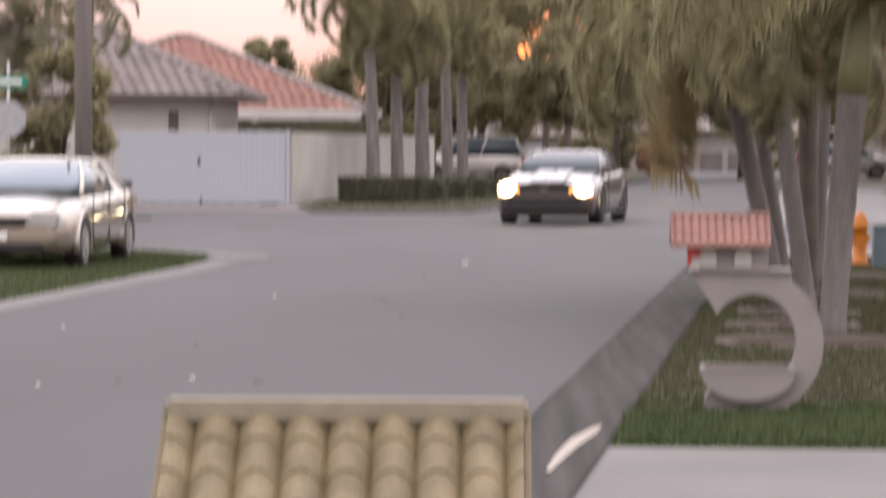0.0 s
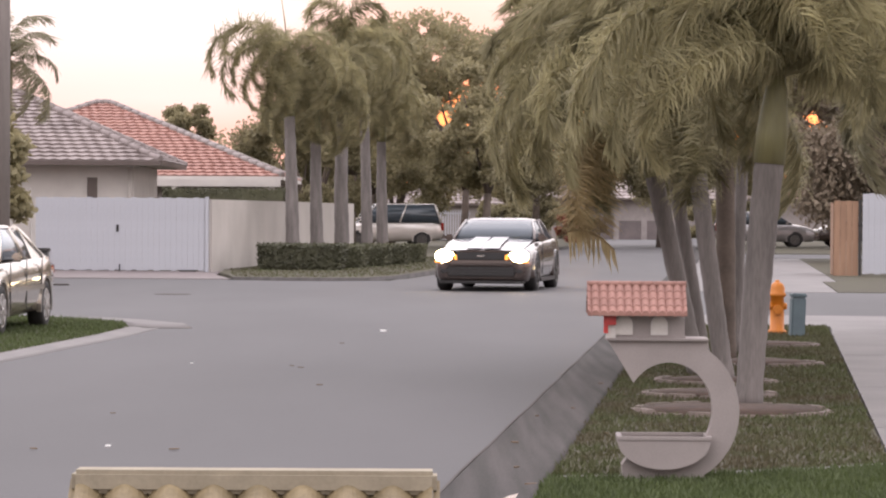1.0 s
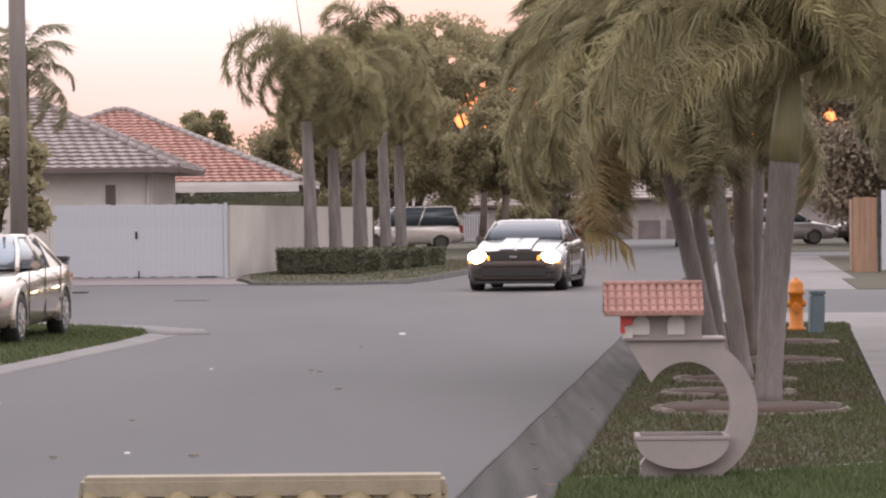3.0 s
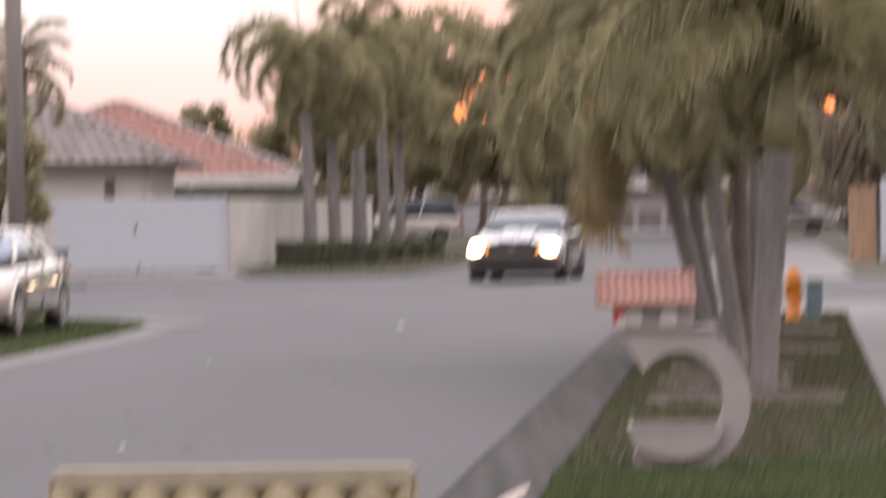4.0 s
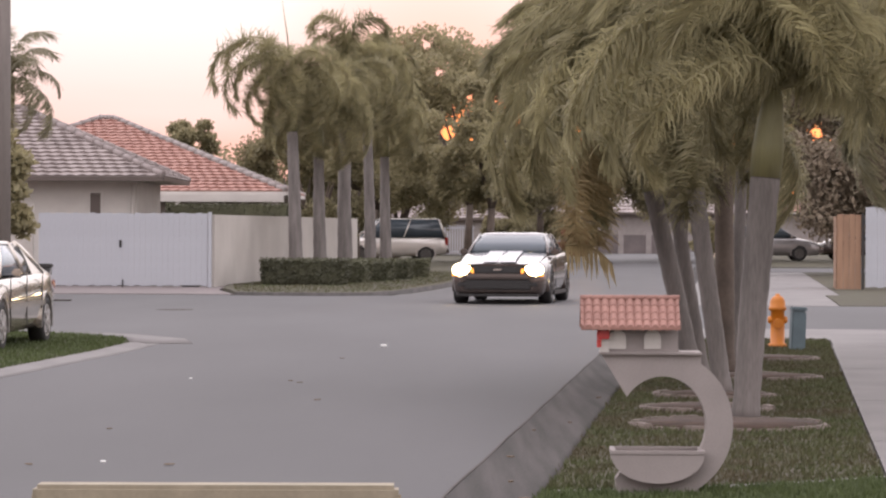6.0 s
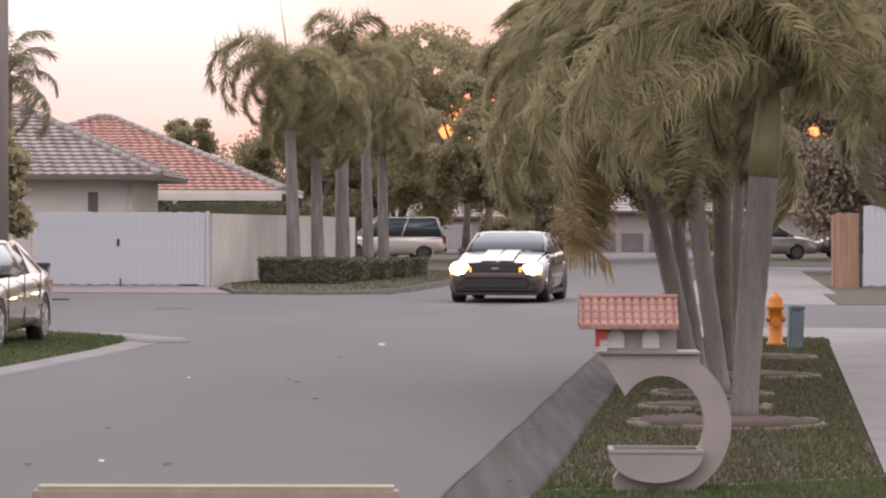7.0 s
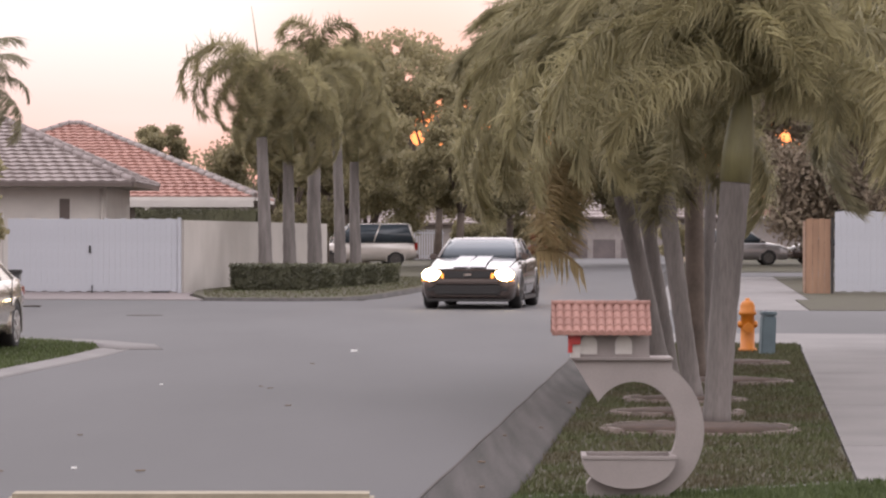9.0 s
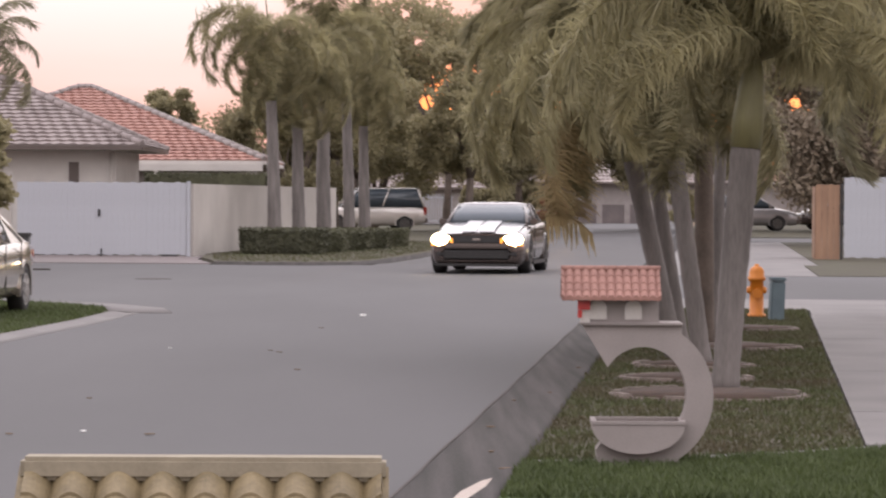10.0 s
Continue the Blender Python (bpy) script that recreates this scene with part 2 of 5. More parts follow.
AMBER = mat("amber_headlight_glare", (0.9, 0.4, 0.05), None, 0.3, emit=(1.0, 0.36, 0.06), estr=1.0, bump=0)
# lightened copy of the charcoal paint; sky reflection is put into its colour
BONNET = mat("charcoal_sky_sheen_paint", (0.34, 0.32, 0.32), (0.30, 0.28, 0.28), 0.22, 0.75, scale=1.0, bump=0, coat=1.0)
CHROME = mat("chrome", (0.75, 0.74, 0.72), None, 0.12, 1.0, scale=4, bump=0)
GREYPANEL = mat("grey_bumper_panel", (0.115, 0.092, 0.082), (0.10, 0.08, 0.072), 0.35, 0.2, scale=3, bump=0)
WATER = mat("gutter_water", (0.10, 0.085, 0.07), None, 0.06, scale=3, bump=0.02, spec=0.8)
LITTER = mat("white_litter", (0.85, 0.84, 0.82), None, 0.6, bump=0)
DRYLEAF = mat("fallen_dry_leaf", (0.13, 0.085, 0.05), None, 0.9, bump=0, island=0.3)
SEAM = mat("dark_joint", (0.06, 0.05, 0.045), None, 0.9, scale=5)


# ---- mesh helpers ----
def part(name, bm, material, parent=None, label=""):
    me = bpy.data.meshes.new(name)
    bmesh.ops.recalc_face_normals(bm, faces=bm.faces[:])
    bm.to_mesh(me)
    bm.free()
    me.materials.append(material)
    ob = new(name, me)
    if parent is not None:
        ob.parent = parent
    if label:
        ob["label"] = label
    return ob


def raw(name, verts, faces, material, parent=None, label="", smooth=False):
    me = bpy.data.meshes.new(name)
    me.from_pydata([tuple(v) for v in verts], [], faces)
    me.materials.append(material)
    if smooth:
        me.shade_smooth()
    ob = new(name, me)
    if parent is not None:
        ob.parent = parent
    if label:
        ob["label"] = label
    return ob


def thing(name, m, label, category, group="", kind=""):
    e = new(name)
    e.matrix_world = m
    return tagged(e, label, category, group, kind)


def box(bm, x0, x1, y0, y1, z0, z1, bevel=0.0):
    r = bmesh.ops.create_cube(bm, size=1)
    vs = r["verts"]
    for v in vs:
        v.co = ((x0 + x1) / 2 + v.co.x * (x1 - x0), (y0 + y1) / 2 + v.co.y * (y1 - y0), (z0 + z1) / 2 + v.co.z * (z1 - z0))
    if bevel:
        es = list({e for v in vs for e in v.link_edges})
        bmesh.ops.bevel(bm, geom=es, offset=bevel, segments=2, affect="EDGES")
    return bm


def boxed(*a, bevel=0.0):
    return box(bmesh.new(), *a, bevel=bevel)


def tube(bm, pts, radii, seg=12, cap=True):
    """A round tapering tube through points."""
    rings = []
    for i, p in enumerate(pts):
        p = Vector(p)
        d = (Vector(pts[min(i + 1, len(pts) - 1)]) - Vector(pts[max(i - 1, 0)])).normalized()
        a = d.orthogonal().normalized() if abs(d.z) < 0.95 else Vector((1, 0, 0))
        a = (a - d * a.dot(d)).normalized()
        b = d.cross(a)
        rings.append([bm.verts.new(p + radii[i] * (math.cos(t) * a + math.sin(t) * b)) for t in (k * math.tau / seg for k in range(seg))])
    for r0, r1 in zip(rings, rings[1:]):
        for k in range(seg):
            f = bm.faces.new((r0[k], r0[(k + 1) % seg], r1[(k + 1) % seg], r1[k]))
            f.smooth = True
    if cap:
        bm.faces.new(rings[0][::-1])
        bm.faces.new(rings[-1])
    return bm


def lathe(bm, profile, seg=24, axis="z", at=(0, 0, 0)):
    """Revolve (radius, height) pairs."""
    rings = []
    for r, h in profile:
        ring = []
        for k in range(seg):
            c, s = math.cos(k * math.tau / seg) * r, math.sin(k * math.tau / seg) * r
            co = (c, s, h) if axis == "z" else (h, c, s)
            ring.append(bm.verts.new(Vector(co) + Vector(at)))
        rings.append(ring)
    for r0, r1 in zip(rings, rings[1:]):
        for k in range(seg):
            f = bm.faces.new((r0[k], r0[(k + 1) % seg], r1[(k + 1) % seg], r1[k]))
            f.smooth = True
    bm.faces.new(rings[0][::-1])
    bm.faces.new(rings[-1])
    return bm


def prism(bm, outline, lo, hi, axis="y"):
    """Extrude a flat outline of (u, z) along y, or of (x, y) along z."""
    def at(p, h):
        return (p[0], h, p[1]) if axis == "y" else (p[0], p[1], h) if axis == "z" else (h, p[0], p[1])
    a = [bm.verts.new(at(p, lo)) for p in outline]
    b = [bm.verts.new(at(p, hi)) for p in outline]
    n = len(outline)
    caps = [bm.faces.new(a), bm.faces.new(b[::-1])]
    for k in range(n):
        bm.faces.new((a[k], b[k], b[(k + 1) % n], a[(k + 1) % n]))
    for f in caps:
        f.normal_update()
    bmesh.ops.triangulate(bm, faces=caps, ngon_method="EAR_CLIP")
    return bm


def loft(bm, rings, cap=True, closed=True):
    vs = [[bm.verts.new(p) for p in r] for r in rings]
    n = len(rings[0])
    for r0, r1 in zip(vs, vs[1:]):
        for k in range(n if closed else n - 1):
            f = bm.faces.new((r0[k], r0[(k + 1) % n], r1[(k + 1) % n], r1[k]))
            f.smooth = True
    if cap:
        bm.faces.new(vs[0][::-1])
        bm.faces.new(vs[-1])
    return bm


# the road runs ahead, turned a little to the right: s along it, n to its right
TURN = math.atan(0.1002)


def road_at(s, n, z=0.0):
    return Vector((s * math.sin(TURN) + n * math.cos(TURN), s * math.cos(TURN) - n * math.sin(TURN), z))


def slab(name, outline, z0, z1, material, label, category, bevel=0.0):
    """A piece of the ground: an outline of (s, n), between two heights."""
    bm = bmesh.new()
    prism(bm, [road_at(s, n)[:2] for s, n in outline], z0, z1, "z")
    ob = part(name, bm, material)
    return tagged(ob, label, category, kind="structure")


ROADROT = Matrix.Rotation(-TURN, 4, "Z")


def on_road(s, n, z=0.0, turn=0.0):
    return Matrix.Translation(road_at(s, n, z)) @ ROADROT @ Matrix.Rotation(radians(turn), 4, "Z")


def strip(name, path, profile, material, label, category):
    """Sweep a cross-section (offset to the left of the way, height) along a path of (s, n)."""
    pts = [road_at(s, n) for s, n in path]
    rings = []
    for i, p in enumerate(pts):
        d = (pts[min(i + 1, len(pts) - 1)] - pts[max(i - 1, 0)]).normalized()
        left = Vector((-d.y, d.x, 0))
        rings.append([p + left * o + Vector((0, 0, h)) for o, h in profile])
    bm = bmesh.new()
    loft(bm, rings)
    return tagged(part(name, bm, material), label, category, kind="structure")


# ---- ground and road ----
g = bmesh.new()
prism(g, [(-1500, -300), (1500, -300), (1500, 2500), (-1500, 2500)], -0.4, -0.06, "z")
tagged(part("ground", g, SOIL), "dull green grassy ground reaching the horizon", "ground", kind="structure")
slab("road", [(-60, -7.45), (39.4, -7.45), (39.4, -60), (66.4, -60), (66.4, -7.45), (600, -7.45), (600, -1.55), (-60, -1.55)], -0.059, 0.0, ASPHALT, "worn grey asphalt road with a side street", "road")
slab("apron", [(66.5, -24), (75.2, -24), (75.2, -12.65), (71, -12.1), (68.6, -11.5), (66.5, -11.0)], -0.058, 0.012, PAVERS, "pinkish paved apron in front of the white gate", "driveway")
GUT = [(-0.0, -0.058), (0.0, 0.006), (-0.16, 0.002), (-0.30, 0.008), (-0.38, 0.026), (-0.48, 0.035), (-0.52, 0.033), (-0.52, -0.058)]
strip("gutter", [(s, -1.55) for s in (-40, 0, 10, 14, 20, 30, 40, 60, 120, 400)], GUT, GUTTER, "weathered concrete gutter along the road edge", "gutter")
strip("gutter_joint", [(s, -1.56 + 0.006 * math.sin(s * 1.7)) for s in range(-10, 70)], [(0.009, 0.003), (0.009, 0.0075), (-0.008, 0.0085), (-0.008, 0.003)], SEAM, "dark joint between asphalt and gutter", "joint")
LEFT = [(-20, -7.4), (20, -7.38), (30, -7.38), (35, -7.4), (37.8, -7.52), (39.4, -7.9), (40.6, -8.7), (41.5, -9.9), (42.2, -11.5), (42.8, -14), (43.3, -40)]
slab("verge", LEFT + [(-20, -40)], -0.059, 0.02, SOIL, "grassy verge at the street corner under the parked sedan", "verge")
strip("kerb_side", LEFT[:5], [(-0.32, -0.05), (-0.32, 0.008), (-0.18, 0.006), (-0.08, 0.02), (0.03, 0.028), (0.03, -0.05)], CONCRETE, "worn concrete kerb along the corner verge", "kerb")
strip("kerb_corner", LEFT[4:], [(-0.75, -0.05), (-0.75, 0.006), (-0.25, 0.010), (-0.08, 0.026), (0.04, 0.032), (0.04, -0.05)], CONCRETE, "pale concrete kerb round the street corner", "kerb")
ISLE = [(66.2, -10.9), (65.9, -9.8), (65.9, -8.8), (66.5, -8.0), (68.5, -7.6), (74, -7.45), (100, -7.4), (160, -7.4)]
slab("verge_island", ISLE + [(160, -12.6), (75.3, -12.6), (71, -12.0), (68.6, -11.4)], -0.057, 0.06, SOIL, "grass island with hedges and a row of palms", "verge")
strip("kerb_island", ISLE, [(0.02, -0.05), (0.02, 0.065), (-0.06, 0.06), (-0.12, 0.010), (-0.3, 0.008), (-0.3, -0.05)], GUTTER, "dull concrete kerb round the palm island", "kerb")
slab("strip_lawn", [(16.55, -1.04), (40.2, -1.04), (40.2, 1.22), (17.75, 0.88), (17.35, 0.45), (17.05, 0.0), (16.77, -0.4)], -0.058, 0.018, SOIL, "patchy grass strip between gutter and sidewalk", "lawn")
slab("front_lawn", [(14.6, -1.03), (15.6, -1.04), (16.5, -1.04), (16.71, -0.4), (17.0, 0.0), (17.3, 0.45), (17.7, 0.88), (17.95, 1.3), (17.97, 3.6), (18.0, 6.0), (15.2, 7.5), (14.7, 3)], -0.058, 0.02, LAWN, "lush green lawn band beside the driveway", "lawn")
strip("lawn_edging", [(16.53, -0.98), (16.74, -0.4), (17.02, 0.0), (17.32, 0.45), (17.72, 0.88), (17.98, 1.3), (18.0, 3.6)], [(0.05, -0.05), (0.05, 0.035), (-0.05, 0.035), (-0.05, -0.05)], CONCRETE, "thin concrete edging between two lawns", "edging")
slab("driveway", [(-15, -1.04), (14.55, -1.03), (14.65, 3), (15.1, 8), (-15, 14)], -0.057, 0.018, CONCRETE, "pale concrete driveway", "driveway")
def strip_edge(s):
    return 0.884 + 0.0156 * (s - 17.35)


for i, (a, b) in enumerate([(18.06, 20.9), (20.92, 25.9), (25.92, 31.9), (31.92, 38.4)]):
    slab(f"pavement_{i + 1}", [(a, strip_edge(a) + 0.003), (b, strip_edge(b) + 0.003), (b, 3.6), (a, 3.6)], -0.056, 0.022, CONCRETE, "pale concrete sidewalk slab", "sidewalk")
slab("pavement_5", [(38.42, strip_edge(38.42) + 0.02), (40.22, 1.26), (40.22, -1.04), (44.5, -1.04), (44.5, 9), (38.42, 3.6)], -0.056, 0.022, CONCRETE, "pale concrete walk beside the driveway", "sidewalk")
slab("yard", [(18.06, 3.62), (38.4, 3.62), (44.5, 9.2), (44.5, 40), (15, 40), (15.3, 8.2)], -0.057, 0.02, SOIL, "grassy front yard beside the sidewalk", "lawn")
slab("side_driveway", [(44.55, -1.04), (58.0, -1.04), (59.0, 45), (44.55, 45)], -0.058, 0.02, ASPHALT, "grey asphalt driveway crossing the verge", "driveway")
slab("far_verge", [(58.1, 2.0), (67.5, 2.0), (67.5, 45), (59.1, 45)], -0.058, 0.03, SOIL, "narrow grass verge beyond the driveway", "verge")
slab("far_pavement", [(58.1, -1.04), (104, -1.04), (104, 2.3), (67.6, 2.3), (67.55, 1.98), (58.1, 1.98)], -0.058, 0.024, CONCRETE, "pale concrete sidewalk beyond the driveway", "sidewalk")
slab("far_yard", [(67.6, 2.32), (104, 2.32), (104, 45), (67.6, 45)], -0.058, 0.022, SOIL, "far grassy front yard", "lawn")
slab("cross_street", [(104.2, -1.0), (116, -1.0), (116, 60), (104.2, 60)], -0.058, 0.03, ASPHALT, "grey cross street in the distance", "road")
slab("far_lawn", [(116.2, -1.04), (230, -1.04), (230, 60), (116.2, 60)], -0.058, 0.05, SOIL, "distant grassy lawns", "lawn")


def blades(name, outline, count, z, height, material, label, seed):
    """Single grass blades over an outline of (s, n)."""
    rnd = np.random.RandomState(seed)
    o = np.array(outline, float)
    lo, hi = o.min(0), o.max(0)
    p = lo + rnd.rand(count * 3, 2) * (hi - lo)
    inside = np.zeros(len(p), bool)
    for (s0, n0), (s1, n1) in zip(outline, outline[1:] + outline[:1]):
        if n0 != n1:
            inside ^= ((n0 > p[:, 1]) != (n1 > p[:, 1])) & (p[:, 0] < (s1 - s0) * (p[:, 1] - n0) / (n1 - n0) + s0)
    p = p[inside][:count]
    k = len(p)
    x = p[:, 0] * math.sin(TURN) + p[:, 1] * math.cos(TURN)
    y = p[:, 0] * math.cos(TURN) - p[:, 1] * math.sin(TURN)
    hgt = height * (0.5 + 0.9 * rnd.rand(k))
    a = rnd.rand(k) * math.tau
    w = 0.004 + 0.006 * rnd.rand(k) + height * 0.05
    lean = (rnd.rand(k, 2) - 0.5) * 1.3 * hgt[:, None]
    v = np.zeros((k, 3, 3))
    v[:, 0] = np.stack([x - np.cos(a) * w, y - np.sin(a) * w, np.full(k, z)], 1)
    v[:, 1] = np.stack([x + np.cos(a) * w, y + np.sin(a) * w, np.full(k, z)], 1)
    v[:, 2] = np.stack([x + lean[:, 0], y + lean[:, 1], z + hgt], 1)
    ob = raw(name, v.reshape(-1, 3), np.arange(k * 3).reshape(-1, 3).tolist(), material)
    return tagged(ob, label, "grass", kind="stuff")


# ---- walls, gate and houses ----
def boarded_gate(name, m, width, height, boards, label):
    """A pair of board leaves with a lock and drop bolts."""
    gate = thing(name, m, label, "gate")
    wb = width / boards
    bm = boxed(-wb / 2 + 0.0015, wb / 2 - 0.0015, -0.02, 0.0, 0.05, height)
    first = part("board", bm, GATEPAINT, gate)
    for k in range(boards):
        ob = first if k == 0 else new("board", first.data)
        ob.parent = gate
        ob.location = (-width + wb * (k + 0.5), 0.002 * (k % 2), 0.012 * math.sin(k * 2.3))
    part("rail", boxed(-width, 0, 0.004, 0.05, 0.25, 0.35), GATEPAINT, gate)
    part("rail", boxed(-width, 0, 0.004, 0.05, height - 0.4, height - 0.3), GATEPAINT, gate)
    part("post", boxed(0.01, 0.10, -0.05, 0.08, 0.0, height + 0.03, bevel=0.01), GATEPAINT, gate)
    mid = -width * 0.515
    part("lock", boxed(mid - 0.03, mid + 0.03, -0.05, -0.022, height * 0.54, height * 0.64, bevel=0.01), BLACKTRIM, gate, "black gate lock")
    part("drop_bolt", boxed(mid + 0.04, mid + 0.07, -0.05, -0.022, 0.0, 0.2), BLACKTRIM, gate)
    part("hinge_foot", boxed(-0.62, -0.2, -0.04, -0.022, 0.02, 0.06), BLACKTRIM, gate)
    return gate


boarded_gate("wooden_gate", pose(-5.45, 75.0, 0.0), 4.15, 1.83, 30, "white painted double board gate beside the garden wall")
wall = part("wall_west", boxed(-4.2, 0, 0.0, 0.2, 0, 2.05), WALLPAINT)
wall.matrix_world = pose(-9.75, 75.05, 0.0)
tagged(wall, "cream painted garden wall beside the gate", "wall", kind="structure")
wall = part("wall_east", boxed(-0.2, 0.0, 0.0, 25, 0, 1.80), WALLPAINT)
wall.matrix_world = Matrix.Translation((-5.28, 75.06, 0)) @ ROADROT @ Matrix.Rotation(radians(-1.0), 4, "Z")
tagged(wall, "cream painted garden wall along the palm island", "wall", kind="structure")


def tile_roof(name, parent, a, b, c, d, rows, material):
    """Overlapping tile courses on a slope: a, b along the eave, d, c along the top."""
    a, b, c, d = map(Vector, (a, b, c, d))
    nrm = (b - a).cross(d - a).normalized()
    if nrm.z < 0:
        nrm = -nrm
    for k in range(rows):
        t0, t1 = k / rows, (k + 1.12) / rows
        p0, p1 = a.lerp(d, t0), b.lerp(c, t0)
        q0, q1 = a.lerp(d, min(t1, 1.0)), b.lerp(c, min(t1, 1.0))
        m = max(2, int((p1 - p0).length / 0.16))
        vs, fs = [], []
        for i in range(m + 1):
            u = i / m
            w = 0.018 * math.cos(i * math.pi) + 0.004 * math.sin(i * 7.1 + k)
            lo = p0.lerp(p1, u) + nrm * (0.075 + w)
            hi = q0.lerp(q1, u) + nrm * (0.012 + w * 0.6)
            base = p0.lerp(p1, u) + nrm * 0.005
            vs += [base, lo, hi]
        for i in range(m):
            j = i * 3
            fs += [(j, j + 3, j + 4, j + 1), (j + 1, j + 4, j + 5, j + 2)]
        raw(name, vs, fs, material, parent)


def ridge_tiles(parent, p, q, material, r=0.10):
    p, q = Vector(p), Vector(q)
    n = max(2, int((q - p).length / 0.42))
    d = (q - p) / n
    bm = bmesh.new()
    tube(bm, [(0, 0, 0), d * 1.12], [r, r * 0.8], 8)
    first = part("ridge_tile", bm, material, parent)
    for k in range(n):
        ob = first if k == 0 else new("ridge_tile", first.data)
        ob.parent = parent
        ob.location = p + d * k


def hip_house(name, m, half_w, depth, eave, rise, inset, over, wallmat, roofmat, rows, label):
    """A low house with a hipped tile roof; the front wall is at y = 0."""
    h = thing(name, m, label, "house")
    part("wall", boxed(-half_w, half_w, 0, depth, 0, eave), wallmat, h)
    x, y0, y1, z, t = half_w + over, -over, depth + over, eave - 0.12, eave + rise
    A, B, C, D = (-x, y0, z), (x, y0, z), (x, y1, z), (-x, y1, z)
    E, G = (-x + inset, depth / 2, t), (x - inset, depth / 2, t)
    bm = bmesh.new()
    va = [bm.verts.new(p) for p in (A, B, C, D, E, G)]
    for f in ((0, 1, 5, 4), (1, 2, 5), (2, 3, 4, 5), (3, 0, 4), (3, 2, 1, 0)):
        bm.faces.new([va[i] for i in f])
    roof = part("roof", bm, roofmat, h, "tiled hip roof")
    tile_roof("tile_course", roof, A, B, G, E, rows, roofmat)
    tile_roof("tile_course", roof, B, C, G, G, rows, roofmat)
    tile_roof("tile_course", roof, D, A, E, E, rows, roofmat)
    # red roof: pale ridge tiles imitate the light along its hips
    for p, q in ((B, G), (A, E), (E, G), (C, G)):
        ridge_tiles(roof, Vector(p) + Vector((0, 0, 0.06)), Vector(q) + Vector((0, 0, 0.06)), STUCCO if roofmat is ROOFRED else roofmat)
    for nm, a in (("fascia", (-x, x, y0 - 0.03, y0 - 0.004, z - 0.09, z + 0.02)), ("fascia", (x + 0.004, x + 0.03, y0, y1, z - 0.09, z + 0.02))):
        part(nm, boxed(*a), STUCCO_W if roofmat is ROOFRED else GREYPANEL, h)
    part("soffit", boxed(-x, x, y0, y1, z - 0.085, z - 0.06), WALLPAINT, h)
    return h


grey_house = hip_house("house", pose(-14.87, 80.0, 0.0), 7.2, 7.0, 2.90, 1.80, 4.25, 0.75, STUCCO_W, ROOFGREY, 18, "cream stucco house with a grey tiled hip roof")
for xx, ww in ((5.98, 0.27),):
    win = part("window", boxed(xx, xx + ww, -0.02, -0.004, 1.2, 2.38), GREYPANEL, grey_house, "narrow shuttered window")
    for x0, x1, z0, z1 in ((xx - 0.05, xx - 0.002, 1.15, 2.43), (xx + ww + 0.002, xx + ww + 0.05, 1.15, 2.43), (xx, xx + ww, 2.382, 2.43), (xx, xx + ww, 1.15, 1.198)):
        part("frame", boxed(x0, x1, -0.05, -0.005, z0, z1), STUCCO_W, win)
part("downpipe", tube(bmesh.new(), [(7.1, -0.12, 2.62), (7.1, -0.12, 0.2)], [0.05, 0.05], 8), WALLPAINT, grey_house)
part("roof_vent", tube(bmesh.new(), [(1.1, 1.5, 3.1), (1.1, 1.5, 3.65)], [0.06, 0.06], 8), GREYPANEL, grey_house)
part("roof_vent", tube(bmesh.new(), [(4.0, 1.0, 2.9), (4.0, 1.0, 3.3)], [0.05, 0.05], 8), GREYPANEL, grey_house)
red_house = hip_house("house", pose(-10.85, 96.0, 0.0), 5.85, 13.0, 2.72, 2.40, 6.1, 0.5, STUCCO, ROOFRED, 24, "house with a salmon red tiled hip roof and white fascia")
part("beam", boxed(-2.0, 6.3, -0.62, -0.5, 2.30, 2.52), STUCCO_W, red_house, "white porch beam")
part("bracket", boxed(2.9, 3.05, -0.6, -0.5, 2.1, 2.3), STUCCO_W, red_house)


# ---- foliage ----
def leaf_cloud(centers, radii, count, size, seed, gaps=()):
    """Many small folded leaves spread through overlapping clumps."""
    rnd = np.random.RandomState(seed)
    c, r = np.array(centers, float), np.array(radii, float)
    if r.ndim == 1:
        r = np.stack([r, r, r * 0.8], 1)
    vol = r.prod(1) ** 0.75
    idx = rnd.choice(len(c), count, p=vol / vol.sum())
    d = rnd.normal(size=(count, 3))
    d /= np.linalg.norm(d, axis=1)[:, None]
    p = c[idx] + d * r[idx] * (rnd.rand(count, 1) ** 0.45) * (0.8 + 0.35 * rnd.rand(count, 1))
    for gc, gd, gr in gaps:
        gd = np.array(gd) / np.linalg.norm(gd)
        q = p - np.array(gc)
        q -= (q @ gd)[:, None] * gd
        p = p[(np.linalg.norm(q, axis=1) > gr * (0.3 + 1.0 * rnd.rand(len(p))))]
    k = len(p)
    a = rnd.normal(size=(k, 3))
    a /= np.linalg.norm(a, axis=1)[:, None]
    b = np.cross(a, rnd.normal(size=(k, 3)))
    b /= np.linalg.norm(b, axis=1)[:, None]
    s = size * (0.6 + 0.8 * rnd.rand(k, 1))
    v = np.stack([p - a * s, p + b * s * 0.45, p + a * s, p - b * s * 0.45], 1).reshape(-1, 3)
    return v, np.arange(k * 4).reshape(-1, 4).tolist()


